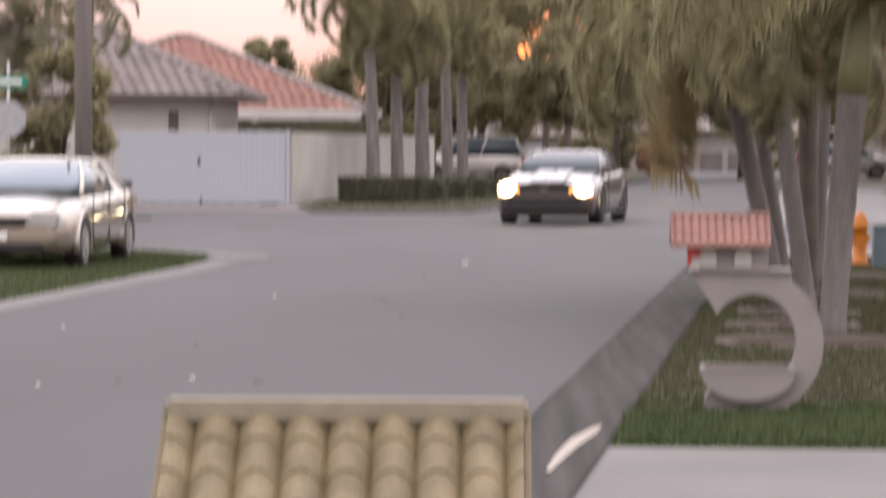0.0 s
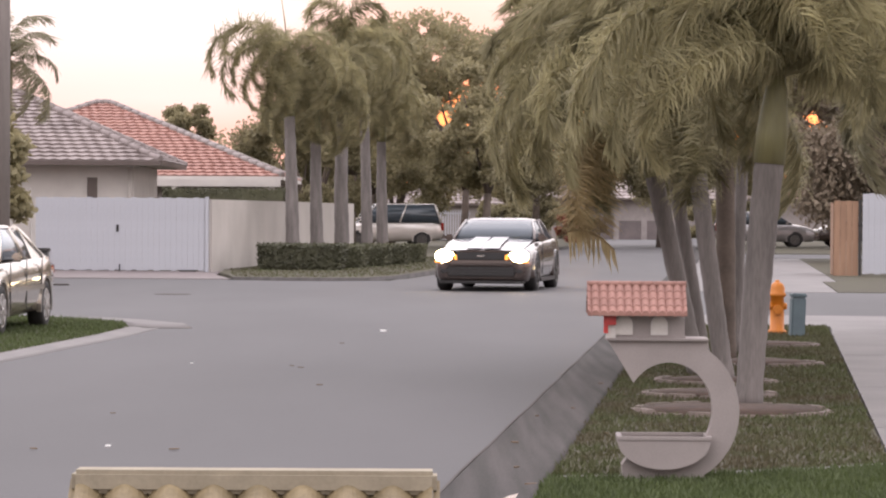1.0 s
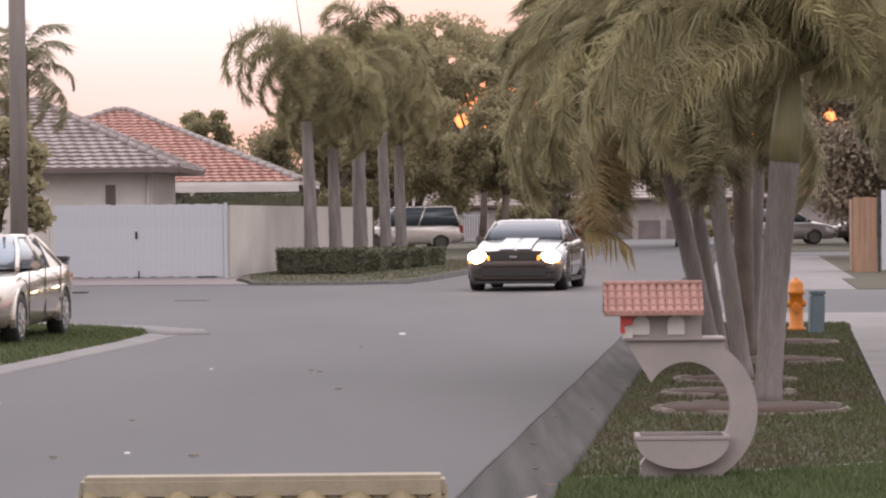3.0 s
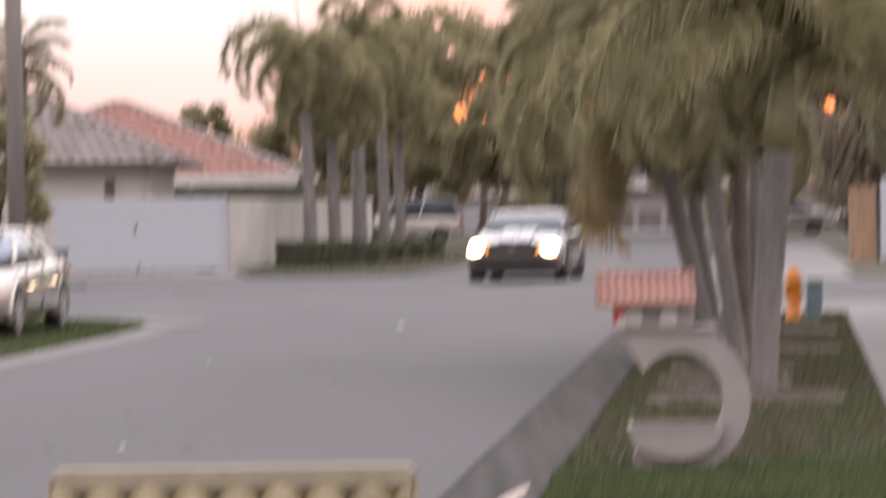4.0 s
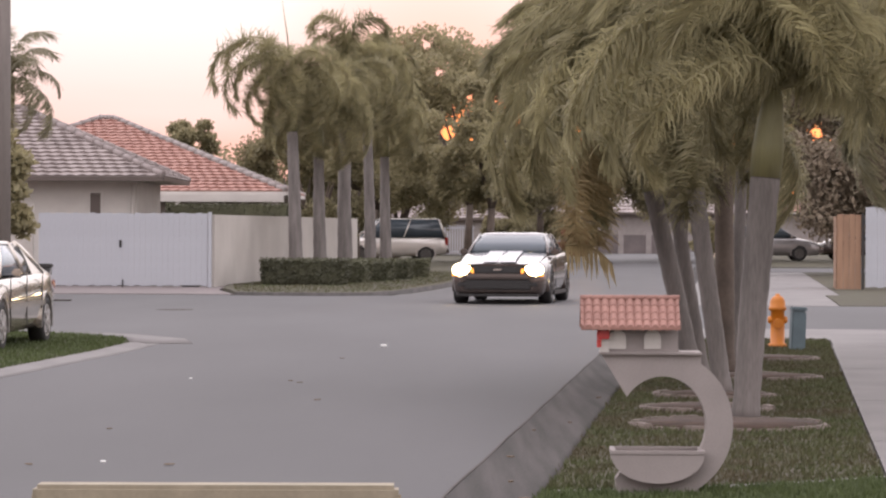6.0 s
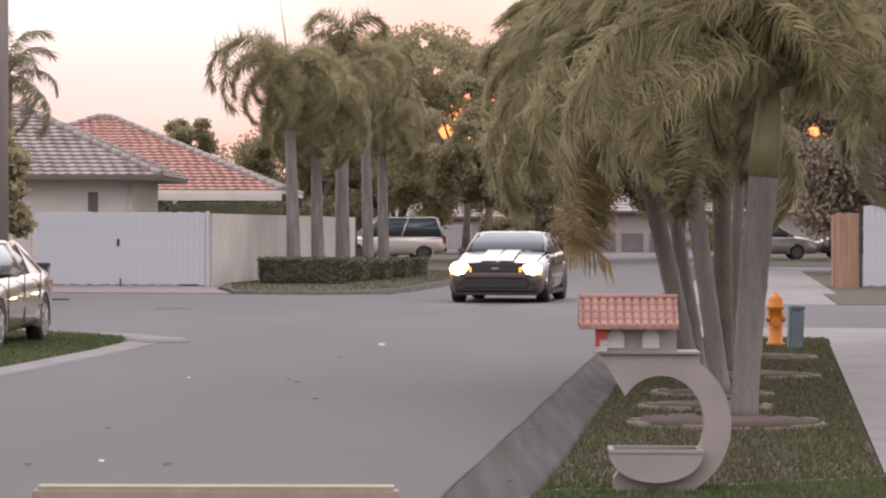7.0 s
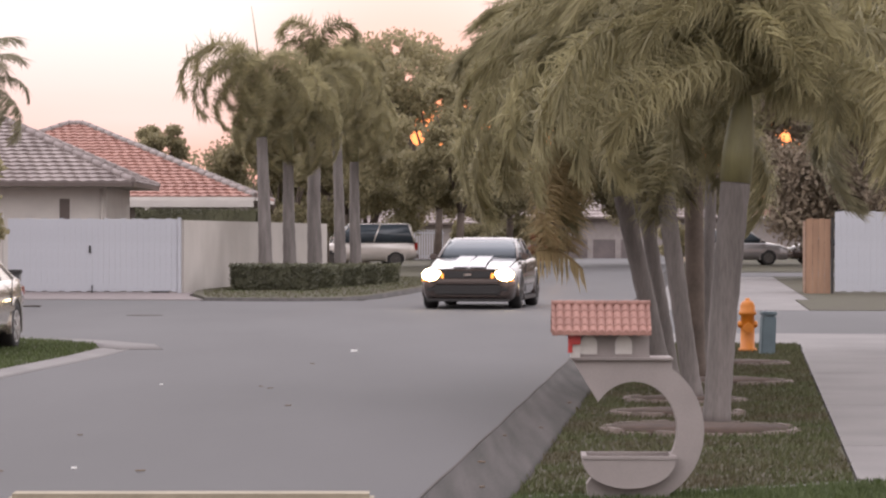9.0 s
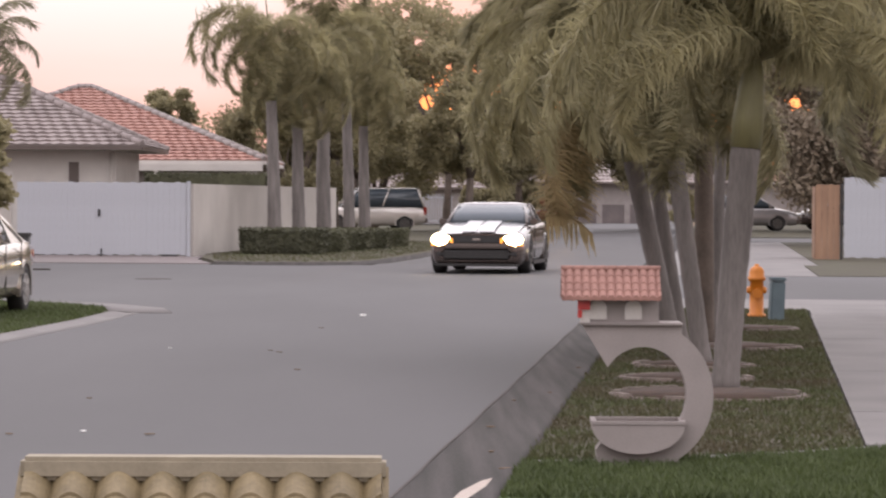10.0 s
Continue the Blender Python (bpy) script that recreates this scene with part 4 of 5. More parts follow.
def muscle_coupe():
    e = thing("car", pose(0, 0, 0), "charcoal muscle coupe with white bonnet stripes and lit headlights", "car")
    st = [(0.0, 0.70, 0.26, 0.66), (0.05, 0.84, 0.20, 0.72), (0.22, 0.90, 0.17, 0.78), (0.55, 0.935, 0.16, 0.84), (1.1, 0.95, 0.16, 0.91), (1.55, 0.955, 0.16, 0.96), (2.4, 0.95, 0.16, 0.97), (3.3, 0.955, 0.17, 0.99), (3.9, 0.955, 0.18, 1.02), (4.5, 0.92, 0.24, 1.03), (4.75, 0.84, 0.32, 0.99), (4.8, 0.74, 0.38, 0.90)]
    bm = bmesh.new()
    loft(bm, [section(w, a, b, y) for y, w, a, b in st])
    part("body", bm, PAINT_DARK, e)
    # roof takes the bonnet's lightened paint to imitate reflected sky
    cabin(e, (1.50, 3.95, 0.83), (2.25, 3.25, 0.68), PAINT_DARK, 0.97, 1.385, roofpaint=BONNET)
    # bonnet bulge with two stripes, widened to imitate the sky's highlight
    bm = bmesh.new()
    loft(bm, [[(x * w, y, z + (0.035 if abs(x) < 0.6 else 0)) for x in (-1, -0.85, -0.6, 0, 0.6, 0.85, 1)] for y, w, z in ((0.19, 0.37, 0.778), (0.32, 0.40, 0.835), (0.8, 0.46, 0.90), (1.2, 0.48, 0.955), (1.48, 0.48, 0.985))], cap=False, closed=False)
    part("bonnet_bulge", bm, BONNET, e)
    bm = bmesh.new()
    loft(bm, [[(x * w, y, z + 0.03 * (1 - x * x)) for x in (-1, -0.8, -0.4, 0, 0.4, 0.8, 1)] for y, w, z in ((0.14, 0.74, 0.765), (0.35, 0.76, 0.812), (0.75, 0.79, 0.878), (1.15, 0.80, 0.932), (1.52, 0.80, 0.975))], cap=False, closed=False)
    part("bonnet", bm, BONNET, e, "bonnet panel in lightened paint imitating sky reflection")
    for x0, x1 in ((-0.33, -0.025), (0.025, 0.33)):
        bm = bmesh.new()
        loft(bm, [[(x, y, z + 0.041) for x in (x0, x1)] for y, z in ((0.19, 0.779), (0.33, 0.836), (0.8, 0.90), (1.2, 0.955), (1.47, 0.985))], cap=False, closed=False)
        part("stripe", bm, STRIPE, e, "white bonnet stripe")
        bm = bmesh.new()
        loft(bm, [[(x, y, z) for x in (x0, x1)] for y, z in ((2.5, 1.402), (2.8, 1.404), (3.1, 1.400))], cap=False, closed=False)
        part("stripe", bm, STRIPE, e, "white roof stripe")
    part("upper_grille", boxed(-0.50, 0.50, -0.035, 0.06, 0.60, 0.74, bevel=0.02), BLACKTRIM, e, "black upper grille")
    part("bumper_bar", boxed(-0.62, 0.62, -0.06, 0.1, 0.50, 0.59, bevel=0.03), GREYPANEL, e, "grey bumper bar")
    lg = part("lower_grille", boxed(-0.66, 0.66, -0.03, 0.1, 0.27, 0.49, bevel=0.03), BLACKTRIM, e, "black lower grille")
    for z in (0.32, 0.37, 0.42):
        part("slat", boxed(-0.62, 0.62, -0.042, -0.028, z, z + 0.014), DARKBOX, lg)
    part("splitter", boxed(-0.82, 0.82, -0.06, 0.3, 0.15, 0.20, bevel=0.02), BLACKTRIM, e)
    part("bonnet_lip", boxed(-0.74, 0.74, -0.02, 0.12, 0.742, 0.775, bevel=0.012), PAINT_DARK, e)
    part("badge", boxed(-0.075, 0.075, -0.05, -0.036, 0.655, 0.69, bevel=0.006), CHROME, e, "small chrome badge")
    for sx in (1, -1):
        bm = bmesh.new()
        lathe(bm, [(0.02, -0.045), (0.10, -0.035), (0.13, -0.01), (0.13, 0.1)], 20, "z")
        bmesh.ops.rotate(bm, verts=bm.verts[:], cent=(0, 0, 0), matrix=Matrix.Rotation(radians(-90), 3, "X"))
        # lens enlarged to the size of the lamp's glare
        bmesh.ops.scale(bm, vec=(1.42, 1, 1.02), verts=bm.verts[:])
        bmesh.ops.translate(bm, vec=(sx * 0.71, 0.03, 0.665), verts=bm.verts[:])
        part("headlight", bm, HEADLIGHT, e, "lit warm white headlight")
        # glowing amber pieces added to imitate the orange glare round the headlights
        part("amber_glare_strip", boxed(sx * 0.71 - 0.19, sx * 0.71 + 0.19, 0.0, 0.12, 0.545, 0.575, bevel=0.008), AMBER, e, "glowing amber strip imitating the headlight's orange glare")
        part("amber_glare_block", boxed(sx * 0.485 - 0.035, sx * 0.485 + 0.035, -0.045, 0.05, 0.60, 0.70, bevel=0.015), AMBER, e, "glowing amber block imitating the headlight's orange glare")
        part("fog_lamp", boxed(sx * 0.70 - 0.09, sx * 0.70 + 0.09, -0.02, 0.06, 0.35, 0.43, bevel=0.02), BLACKTRIM, e)
        part("mirror", boxed(sx * 0.84 if sx > 0 else -1.0, 1.0 if sx > 0 else -0.84, 1.78, 1.9, 0.95, 1.07, bevel=0.03), PAINT_DARK, e)
        part("sill", boxed(min(sx * 0.93, sx * 0.97), max(sx * 0.93, sx * 0.97), 1.35, 3.45, 0.17, 0.25, bevel=0.01), BLACKTRIM, e)
        part("door_seam", boxed(min(sx * 0.945, sx * 0.957), max(sx * 0.945, sx * 0.957), 1.72, 1.735, 0.3, 0.95), BLACKTRIM, e)
        part("door_handle", boxed(min(sx * 0.95, sx * 0.975), max(sx * 0.95, sx * 0.975), 2.75, 2.95, 0.80, 0.83, bevel=0.008), CHROME, e)
        for y in (0.93, 3.78):
            arch_ring(e, sx * 0.95, y, 0.35, PAINT_DARK)
    return e


def wheels_of(e, x, front, rear, r, w, rim, spokes=5):
    return [wheel(e, sx * x, y, r, w, rim, spokes) for sx in (1, -1) for y in (front, rear)]


def sedan(m):
    e = thing("car", m, "champagne gold four-door sedan parked on the grass verge", "car")
    st = [(0.0, 0.62, 0.30, 0.58), (0.06, 0.76, 0.23, 0.66), (0.25, 0.83, 0.20, 0.73), (0.7, 0.855, 0.19, 0.80), (1.25, 0.865, 0.19, 0.87), (2.2, 0.87, 0.19, 0.89), (3.2, 0.865, 0.20, 0.92), (3.9, 0.845, 0.22, 0.94), (4.3, 0.80, 0.28, 0.92), (4.48, 0.70, 0.34, 0.84)]
    bm = bmesh.new()
    loft(bm, [section(w, a, b, y) for y, w, a, b in st])
    part("body", bm, PAINT_GOLD, e)
    cabin(e, (1.12, 3.70, 0.77), (1.80, 2.85, 0.60), PAINT_GOLD, 0.885, 1.30, glass=SKYGLASS, pillarpaint=PAINT_GOLD)
    for sx in (1, -1):
        quarter = [(2.98, 0.87), (3.95, 0.87), (3.62, 0.99), (3.25, 1.16), (2.95, 1.265), (2.80, 1.27), (2.93, 1.1)]
        bm = bmesh.new()
        vo = [bm.verts.new((sx * (0.785 - 0.40 * (z - 0.87)), y, z)) for y, z in quarter]
        vi = [bm.verts.new((sx * (0.70 - 0.40 * (z - 0.87)), y, z)) for y, z in quarter]
        caps = [bm.faces.new(vo), bm.faces.new(vi[::-1])]
        for k in range(len(quarter)):
            bm.faces.new((vo[k], vi[k], vi[(k + 1) % len(vi)], vo[(k + 1) % len(vo)]))
        for f in caps:
            f.normal_update()
        bmesh.ops.triangulate(bm, faces=caps)
        part("quarter_panel", bm, PAINT_GOLD, e)
    part("grille", boxed(-0.34, 0.34, -0.035, 0.05, 0.51, 0.63, bevel=0.02), BLACKTRIM, e, "dark grille")
    part("grille_trim", boxed(-0.39, 0.39, -0.038, 0.03, 0.622, 0.645, bevel=0.006), CHROME, e)
    part("bumper", boxed(-0.72, 0.72, -0.08, 0.12, 0.34, 0.48, bevel=0.04), PAINT_GOLD, e)
    part("air_dam", boxed(-0.55, 0.55, -0.05, 0.1, 0.24, 0.33, bevel=0.015), BLACKTRIM, e)
    part("number_plate", boxed(-0.15, 0.15, -0.10, -0.082, 0.37, 0.46), WHITEBAR, e, "plain white number plate")
    for sx in (1, -1):
        bm = boxed(min(sx * 0.38, sx * 0.74), max(sx * 0.38, sx * 0.74), -0.03, 0.16, 0.50, 0.69, bevel=0.035)
        part("headlight", bm, LAMPGLASS, e, "unlit clear headlight")
        part("tail_light", boxed(min(sx * 0.42, sx * 0.78), max(sx * 0.42, sx * 0.78), 4.32, 4.47, 0.66, 0.80, bevel=0.02), REDLENS, e)
        part("mirror", boxed(min(sx * 0.85, sx * 0.97), max(sx * 0.85, sx * 0.97), 1.42, 1.50, 0.88, 0.97, bevel=0.025), PAINT_GOLD, e)
        part("side_moulding", boxed(min(sx * 0.868, sx * 0.885), max(sx * 0.868, sx * 0.885), 1.28, 3.3, 0.50, 0.56, bevel=0.005), PAINT_GOLD, e)
        for y in (1.30, 2.25, 3.2):
            part("door_seam", boxed(min(sx * 0.862, sx * 0.873), max(sx * 0.862, sx * 0.873), y, y + 0.012, 0.28, 0.88), BLACKTRIM, e)
        for y in (2.05, 3.0):
            part("door_handle", boxed(min(sx * 0.865, sx * 0.89), max(sx * 0.865, sx * 0.89), y, y + 0.16, 0.74, 0.775, bevel=0.008), PAINT_GOLD, e)
        for y in (0.84, 3.49):
            arch_ring(e, sx * 0.862, y, 0.30, PAINT_GOLD)
    wheels_of(e, 0.862, 0.84, 3.49, 0.30, 0.19, ALLOY, 7)
    return e


def van(m, paint, label, height=1.75, length=4.7, seed=0):
    """A people carrier with a short nose and a long glass house."""
    e = thing("car", m, label, "car")
    L = length
    st = [(0.0, 0.70, 0.35, 0.72), (0.08, 0.84, 0.26, 0.82), (0.5, 0.92, 0.24, 0.95), (1.1, 0.95, 0.24, 1.05), (2.5, 0.96, 0.24, 1.06), (L - 0.5, 0.95, 0.28, 1.07), (L - 0.05, 0.88, 0.36, 1.03), (L, 0.80, 0.42, 0.95)]
    bm = bmesh.new()
    loft(bm, [section(w, a, b, y) for y, w, a, b in st])
    part("body", bm, paint, e)
    cabin(e, (0.95, L - 0.06, 0.87), (1.75, L - 0.28, 0.70), paint, 1.05, height)
    for sx in (1, -1):
        part("tail_light", boxed(min(sx * 0.72, sx * 0.90), max(sx * 0.72, sx * 0.90), L - 0.12, L + 0.01, 0.72, 1.05, bevel=0.02), REDLENS, e, "red tail light")
        part("headlight", boxed(min(sx * 0.46, sx * 0.82), max(sx * 0.46, sx * 0.82), -0.02, 0.2, 0.62, 0.78, bevel=0.03), LAMPGLASS, e)
        part("mirror", boxed(min(sx * 0.95, sx * 1.12), max(sx * 0.95, sx * 1.12), 1.25, 1.37, 1.02, 1.18, bevel=0.03), paint, e)
        for y in (0.95, L - 0.95):
            arch_ring(e, sx * 0.95, y, 0.34, paint)
    part("rear_bumper", boxed(-0.86, 0.86, L - 0.08, L + 0.08, 0.38, 0.56, bevel=0.03), GREYPANEL, e)
    part("front_bumper", boxed(-0.80, 0.80, -0.07, 0.14, 0.34, 0.52, bevel=0.03), GREYPANEL, e)
    wheels_of(e, 0.95, 0.95, L - 0.95, 0.34, 0.2, DARKRIM, 6)
    return e


# ---- things ----
ring_mailbox(pose(1.264, 16.41, 0.047, 0, 0, -2.0) @ Matrix.Scale(0.968, 4))
ochre_mailbox(pose(-0.317, 4.55, 0.0))
coupe = muscle_coupe()
coupe_wheels = wheels_of(coupe, 0.955, 0.93, 3.78, 0.35, 0.24, DARKRIM, 5)
sedan(pose(-5.92, 34.97, 0.0, 0, 0, -4.1))
van(pose(-4.0, 129.3, 0.06, 0, 0, -80), PAINT_SILVER, "pale silver people carrier parked by the white railing", 1.85, 4.7)
van(pose(17.95, 141.0, 0.05, 0, 0, 90), PAINT_GREY, "grey van parked across the far street", 1.62, 4.6)
van(pose(18.4, 144.0, 0.05, 0, 0, -86), PAINT_DARK, "dark car parked nose to nose with the grey van", 1.4, 4.3)

# utility pole and street signs
p = thing("utility_pole", pose(-5.88, 42.0, 0.0), "tall weathered grey utility pole beside the kerb", "pole")
part("shaft", tube(bmesh.new(), [(0, 0, -0.1), (0, 0, 4.5), (0.02, 0, 9.0)], [0.125, 0.115, 0.10], 18), POLE, p)
sg = thing("street_sign", pose(-10.1, 61.5, 0.0), "back of a grey stop sign under green street name plates", "sign")
part("post", tube(bmesh.new(), [(0, 0.03, -0.1), (0, 0.03, 3.15)], [0.03, 0.03], 8), SIGNBACK, sg)
bm = bmesh.new()
prism(bm, [(0.39 * math.cos(radians(a)), 2.0 + 0.39 * math.sin(radians(a))) for a in (22.5, 67.5, 112.5, 157.5, 202.5, 247.5, 292.5, 337.5)], -0.006, 0.0)
part("sign_plate", bm, SIGNBACK, sg, "grey octagonal plate back")
pl = part("name_plate", boxed(-0.40, 0.40, 0.0, 0.012, 2.62, 2.86, bevel=0.004), SIGNGREEN, sg, "green street name plate")
part("lettering_bar", boxed(-0.28, 0.28, -0.006, -0.002, 2.70, 2.79), WHITEBAR, pl)

# hydrant, utility box, bin
h = thing("fire_hydrant", pose(4.28, 37.4, 0.015), "orange fire hydrant on the grass strip", "hydrant")
part("barrel", lathe(bmesh.new(), [(0.115, 0), (0.115, 0.045), (0.088, 0.055), (0.084, 0.45), (0.108, 0.46), (0.108, 0.495), (0.096, 0.505), (0.092, 0.565), (0.074, 0.61), (0.045, 0.63), (0.028, 0.635), (0.028, 0.66)], 20), ORANGE, h)
for sx in (1, -1):
    part("nozzle_cap", lathe(bmesh.new(), [(0.045, sx * 0.05), (0.045, sx * 0.105), (0.03, sx * 0.12)], 14, "x", (0, 0, 0.34)), ORANGE, h)
part("steamer_cap", tube(bmesh.new(), [(0, -0.05, 0.30), (0, -0.13, 0.30)], [0.06, 0.058], 14), ORANGE, h)
u = thing("utility_box", pose(4.41, 36.5, 0.015, 0, 2, 6), "dark teal utility pedestal beside the hydrant", "utility box")
part("casing", boxed(-0.085, 0.085, -0.08, 0.08, 0.0, 0.47, bevel=0.015), TEAL, u)
part("lid", boxed(-0.095, 0.095, -0.09, 0.09, 0.471, 0.52, bevel=0.015), TEAL, u)
b = thing("bin", pose(-7.35, 58.0, 0.0), "small black plastic bin by the side street", "bin")
part("tub", loft(bmesh.new(), [rrect(-0.14, 0.14, 0.14, 0.0, 0.04), rrect(-0.17, 0.17, 0.17, 0.70, 0.04)]), DARKBOX, b)
part("lid", boxed(-0.185, 0.185, -0.185, 0.185, 0.702, 0.78, bevel=0.02), DARKBOX, b)

# far right fence and gate, far houses
f = thing("fence", pose(9.95, 74.3, 0.022, 0, 0, -6), "tan wooden board fence beside the white gate", "fence")
for k in range(4):
    part("board", boxed(k * 0.145, k * 0.145 + 0.138, 0, 0.03, 0, 1.83 - 0.01 * (k % 2)), WOODF, f)
for k in range(8):
    part("board", boxed(-0.03, 0.0, 0.05 + k * 0.30, 0.05 + k * 0.30 + 0.288, 0, 1.78 - 0.01 * (k % 3)), WOODF, f)
part("post", boxed(0.585, 0.65, -0.04, 0.06, 0, 1.85), BLACKTRIM, f)
g2 = boarded_gate("wooden_gate", pose(13.37, 74.2, 0.022), 2.75, 2.0, 19, "white painted board gate beside the tan fence")

# hedges and palms on the island
for k, (x, y) in enumerate(((-3.17, 75.6), (-2.66, 78.8), (-2.10, 81.7), (-1.60, 84.7), (-1.15, 88.2))):
    hedge(Matrix.Translation((x, y, 0.055)) @ ROADROT, 2.1, 1.5, (0.64, 0.56, 0.54, 0.53, 0.52)[k], 8000, 30 + k, "clipped dark green hedge block under the palms", group="island hedges")
hedge(pose(-5.9, 89.5, 0.0), 3.7, 0.6, 2.2, 7000, 51, "trimmed green hedge behind the garden wall")

# gaps cut in the crowns on sight lines from the camera towards sky glow
CAMERA_EYE = (0.0, 0.0, 1.45)
SIGHT_GAPS = [(CAMERA_EYE, (0.0057, 1.0, 0.0313), 0.85), (CAMERA_EYE, (0.0138, 1.0, 0.0295), 0.22), (CAMERA_EYE, (0.1276, 1.0, 0.0322), 0.34), (CAMERA_EYE, (0.013, 1.0, 0.0433), 0.25), (CAMERA_EYE, (0.003, 1.0, 0.0515), 0.32), (CAMERA_EYE, (-0.001, 1.0, 0.0605), 0.3), (CAMERA_EYE, (0.0075, 1.0, 0.064), 0.3)]
NEARGAP = [(CAMERA_EYE, (0.1276, 1.0, 0.0322), 0.07), (CAMERA_EYE, (0.0057, 1.0, 0.0313), 0.06), (CAMERA_EYE, (0.0135, 1.0, 0.0295), 0.03), (CAMERA_EYE, (0.013, 1.0, 0.0433), 0.03)]
FRONDS_A = [frond_mesh("frond", 2.2, 150, 0.36, 300, 100 + k, FROND, 1.8, 0.3, 0.010) for k in range(5)]
FRONDS_B = [frond_mesh("frond", 2.0, 142, 0.33, 330, 200 + k, FROND, 2.0, 0.8, 0.0085) for k in range(6)]
FRONDS_T = [frond_mesh("frond", 2.8, 175, 0.52, 150, 150 + k, FROND, 1.5, 0.3, 0.010) for k in range(3)] + [frond_mesh("frond", 3.0, 225, 0.62, 260, 160 + k, FROND, 1.6, 0.3, 0.011, True) for k in range(2)]
FRONDS_DRY = [frond_mesh("frond", 2.0, 95, 0.36, 300, 300 + k, FROND_DRY, 1.8, 1.3, 0.0065) for k in range(3)]
for k, (x, y, z, r, sh, n, hi, extra, spear) in enumerate([
    (-3.50, 80.4, 4.0, 0.19, 1.6, 22, 50, [(0, 178, 36, 1.18), (1, 196, 14, 1.05), (2, 168, 52, 1.0)], 1.9),
    (-2.95, 83.0, 3.4, 0.19, 1.2, 32, 70, [], 0),
    (-2.36, 86.2, 4.35, 0.22, 1.5, 17, 22, [(3, 180, 64, 0.88), (4, 2, 58, 0.90), (4, 200, 50, 0.66)], 1.2),
    (-1.74, 91.0, 4.5, 0.18, 1.4, 40, 86, [], 0),
    (-1.34, 95.5, 3.7, 0.19, 1.3, 36, 86, [], 0)]):
    palm((x, y, 0.07), [(0, 0, -0.1), (-0.05, 0, z * 0.5), (-0.12 + 0.05 * (k % 3), 0, z)], r, r * 0.72, n, FRONDS_A, "feathery palm tree with drooping fronds behind the hedge", 400 + k, shaft=sh, group="island palms", low=-42, high=hi, roll=40, clear=[(c, d, 0.42) for c, d, r in SIGHT_GAPS[:1]], extra=[(FRONDS_T[i], az, tl, sc) for i, az, tl, sc in extra], spear=spear)

# big palm clump on the near strip; fronds blocking the camera's gaps are skipped
for k, (x, y, path, r, sh) in enumerate([
    (2.36, 22.7, [(0, 0, 0), (0.06, 0, 0.9), (0.15, 0, 1.885)], 0.098, 0.64),
    (2.54, 26.2, [(0, 0, 0), (-0.13, 0, 0.9), (-0.26, 0, 1.85)], 0.080, 0.75),
    (2.43, 27.6, [(0, 0, 0), (-0.20, 0, 0.9), (-0.42, 0, 1.85)], 0.084, 0.75),
    (2.59, 28.6, [(0, 0, 0), (-0.15, 0, 0.9), (-0.32, 0, 1.9)], 0.068, 0.75),
    (2.92, 30.0, [(0, 0, 0), (-0.01, 0, 1.2), (-0.03, 0, 2.4)], 0.096, 0.75),
    (3.22, 32.0, [(0, 0, 0), (0.03, 0, 1.2), (0.08, 0, 2.6)], 0.064, 0.75),
    (3.55, 33.5, [(0, 0, 0), (0.06, 0, 1.2), (0.15, 0, 2.9)], 0.09, 0.75)]):
    strip_palm = palm((x, y, 0.01), path, r, r * (1.12 if k == 0 else 0.95), 40, FRONDS_B, "thick-trunked palm with dense hanging fronds on the grass strip", 500 + k, shaft=sh, group="strip palms", low=(-4, -22, -6, -8, -8, -8, -8)[k], high=88, clear=NEARGAP, roll=60, bark=BARK if k == 4 else None)
    if k == 2:
        for az, tilt, sc in ((244, -34, 0.86), (234, -40, 0.84), (252, -42, 0.80)):
            dry = new("frond", FRONDS_DRY[int(az) % 3])
            dry.parent = strip_palm
            dry["label"] = "dry brown hanging frond"
            dry.matrix_basis = Matrix.Translation((-0.70, 0, 2.46)) @ pose(0, 0, 0, 0, 0, az) @ pose(0, 0, 0, 0, 20 - tilt, 0) @ Matrix.Diagonal((sc, sc, sc, 1))
        # its bent tip, from which single leaflets dangle
        rnd = random.Random(17)
        bend = [Vector((-1.22 + 0.40 * u, -0.78, 1.30 + 0.04 * math.sin(u * 3.0) - 0.16 * u * u)) for u in (0, 0.25, 0.5, 0.75, 1.0)]
        bm = tube(bmesh.new(), [(-1.12, -0.72, 1.55)] + bend, [0.014, 0.013, 0.012, 0.010, 0.008, 0.005], 6)
        for k2 in range(22):
            u = k2 / 21 * 3.98
            p = bend[int(u)].lerp(bend[int(u) + 1], u - int(u))
            ln, sway = rnd.uniform(0.17, 0.31), rnd.uniform(-0.02, 0.05)
            q = [bm.verts.new(p + Vector(v)) for v in ((-0.009, 0, 0), (0.009, 0, 0), (0.009 + sway * 0.5, 0.01, -ln * 0.6), (sway, 0.012, -ln), (-0.009 + sway * 0.5, 0.01, -ln * 0.6))]
            bm.faces.new(q)
        part("frond_tip", bm, FROND_DRY, strip_palm, "dry bent frond tip with dangling leaflets")

FRONDS_R = [frond_mesh("frond", 2.3, 135, 0.42, 190, 260 + k, FROND_DULL, 1.6, 0.9, 0.012) for k in range(4)]
palm((6.35, 37.0, 0.02), [(0, 0, -0.1), (0, 0, 1.4), (0.02, 0, 2.6)], 0.14, 0.11, 44, FRONDS_R, "dull brownish palm with hanging fronds beside the sidewalk", 560, shaft=0.7, low=-32, high=86, roll=50, clear=[(CAMERA_EYE, (0.1276, 1.0, 0.0322), 0.09)])

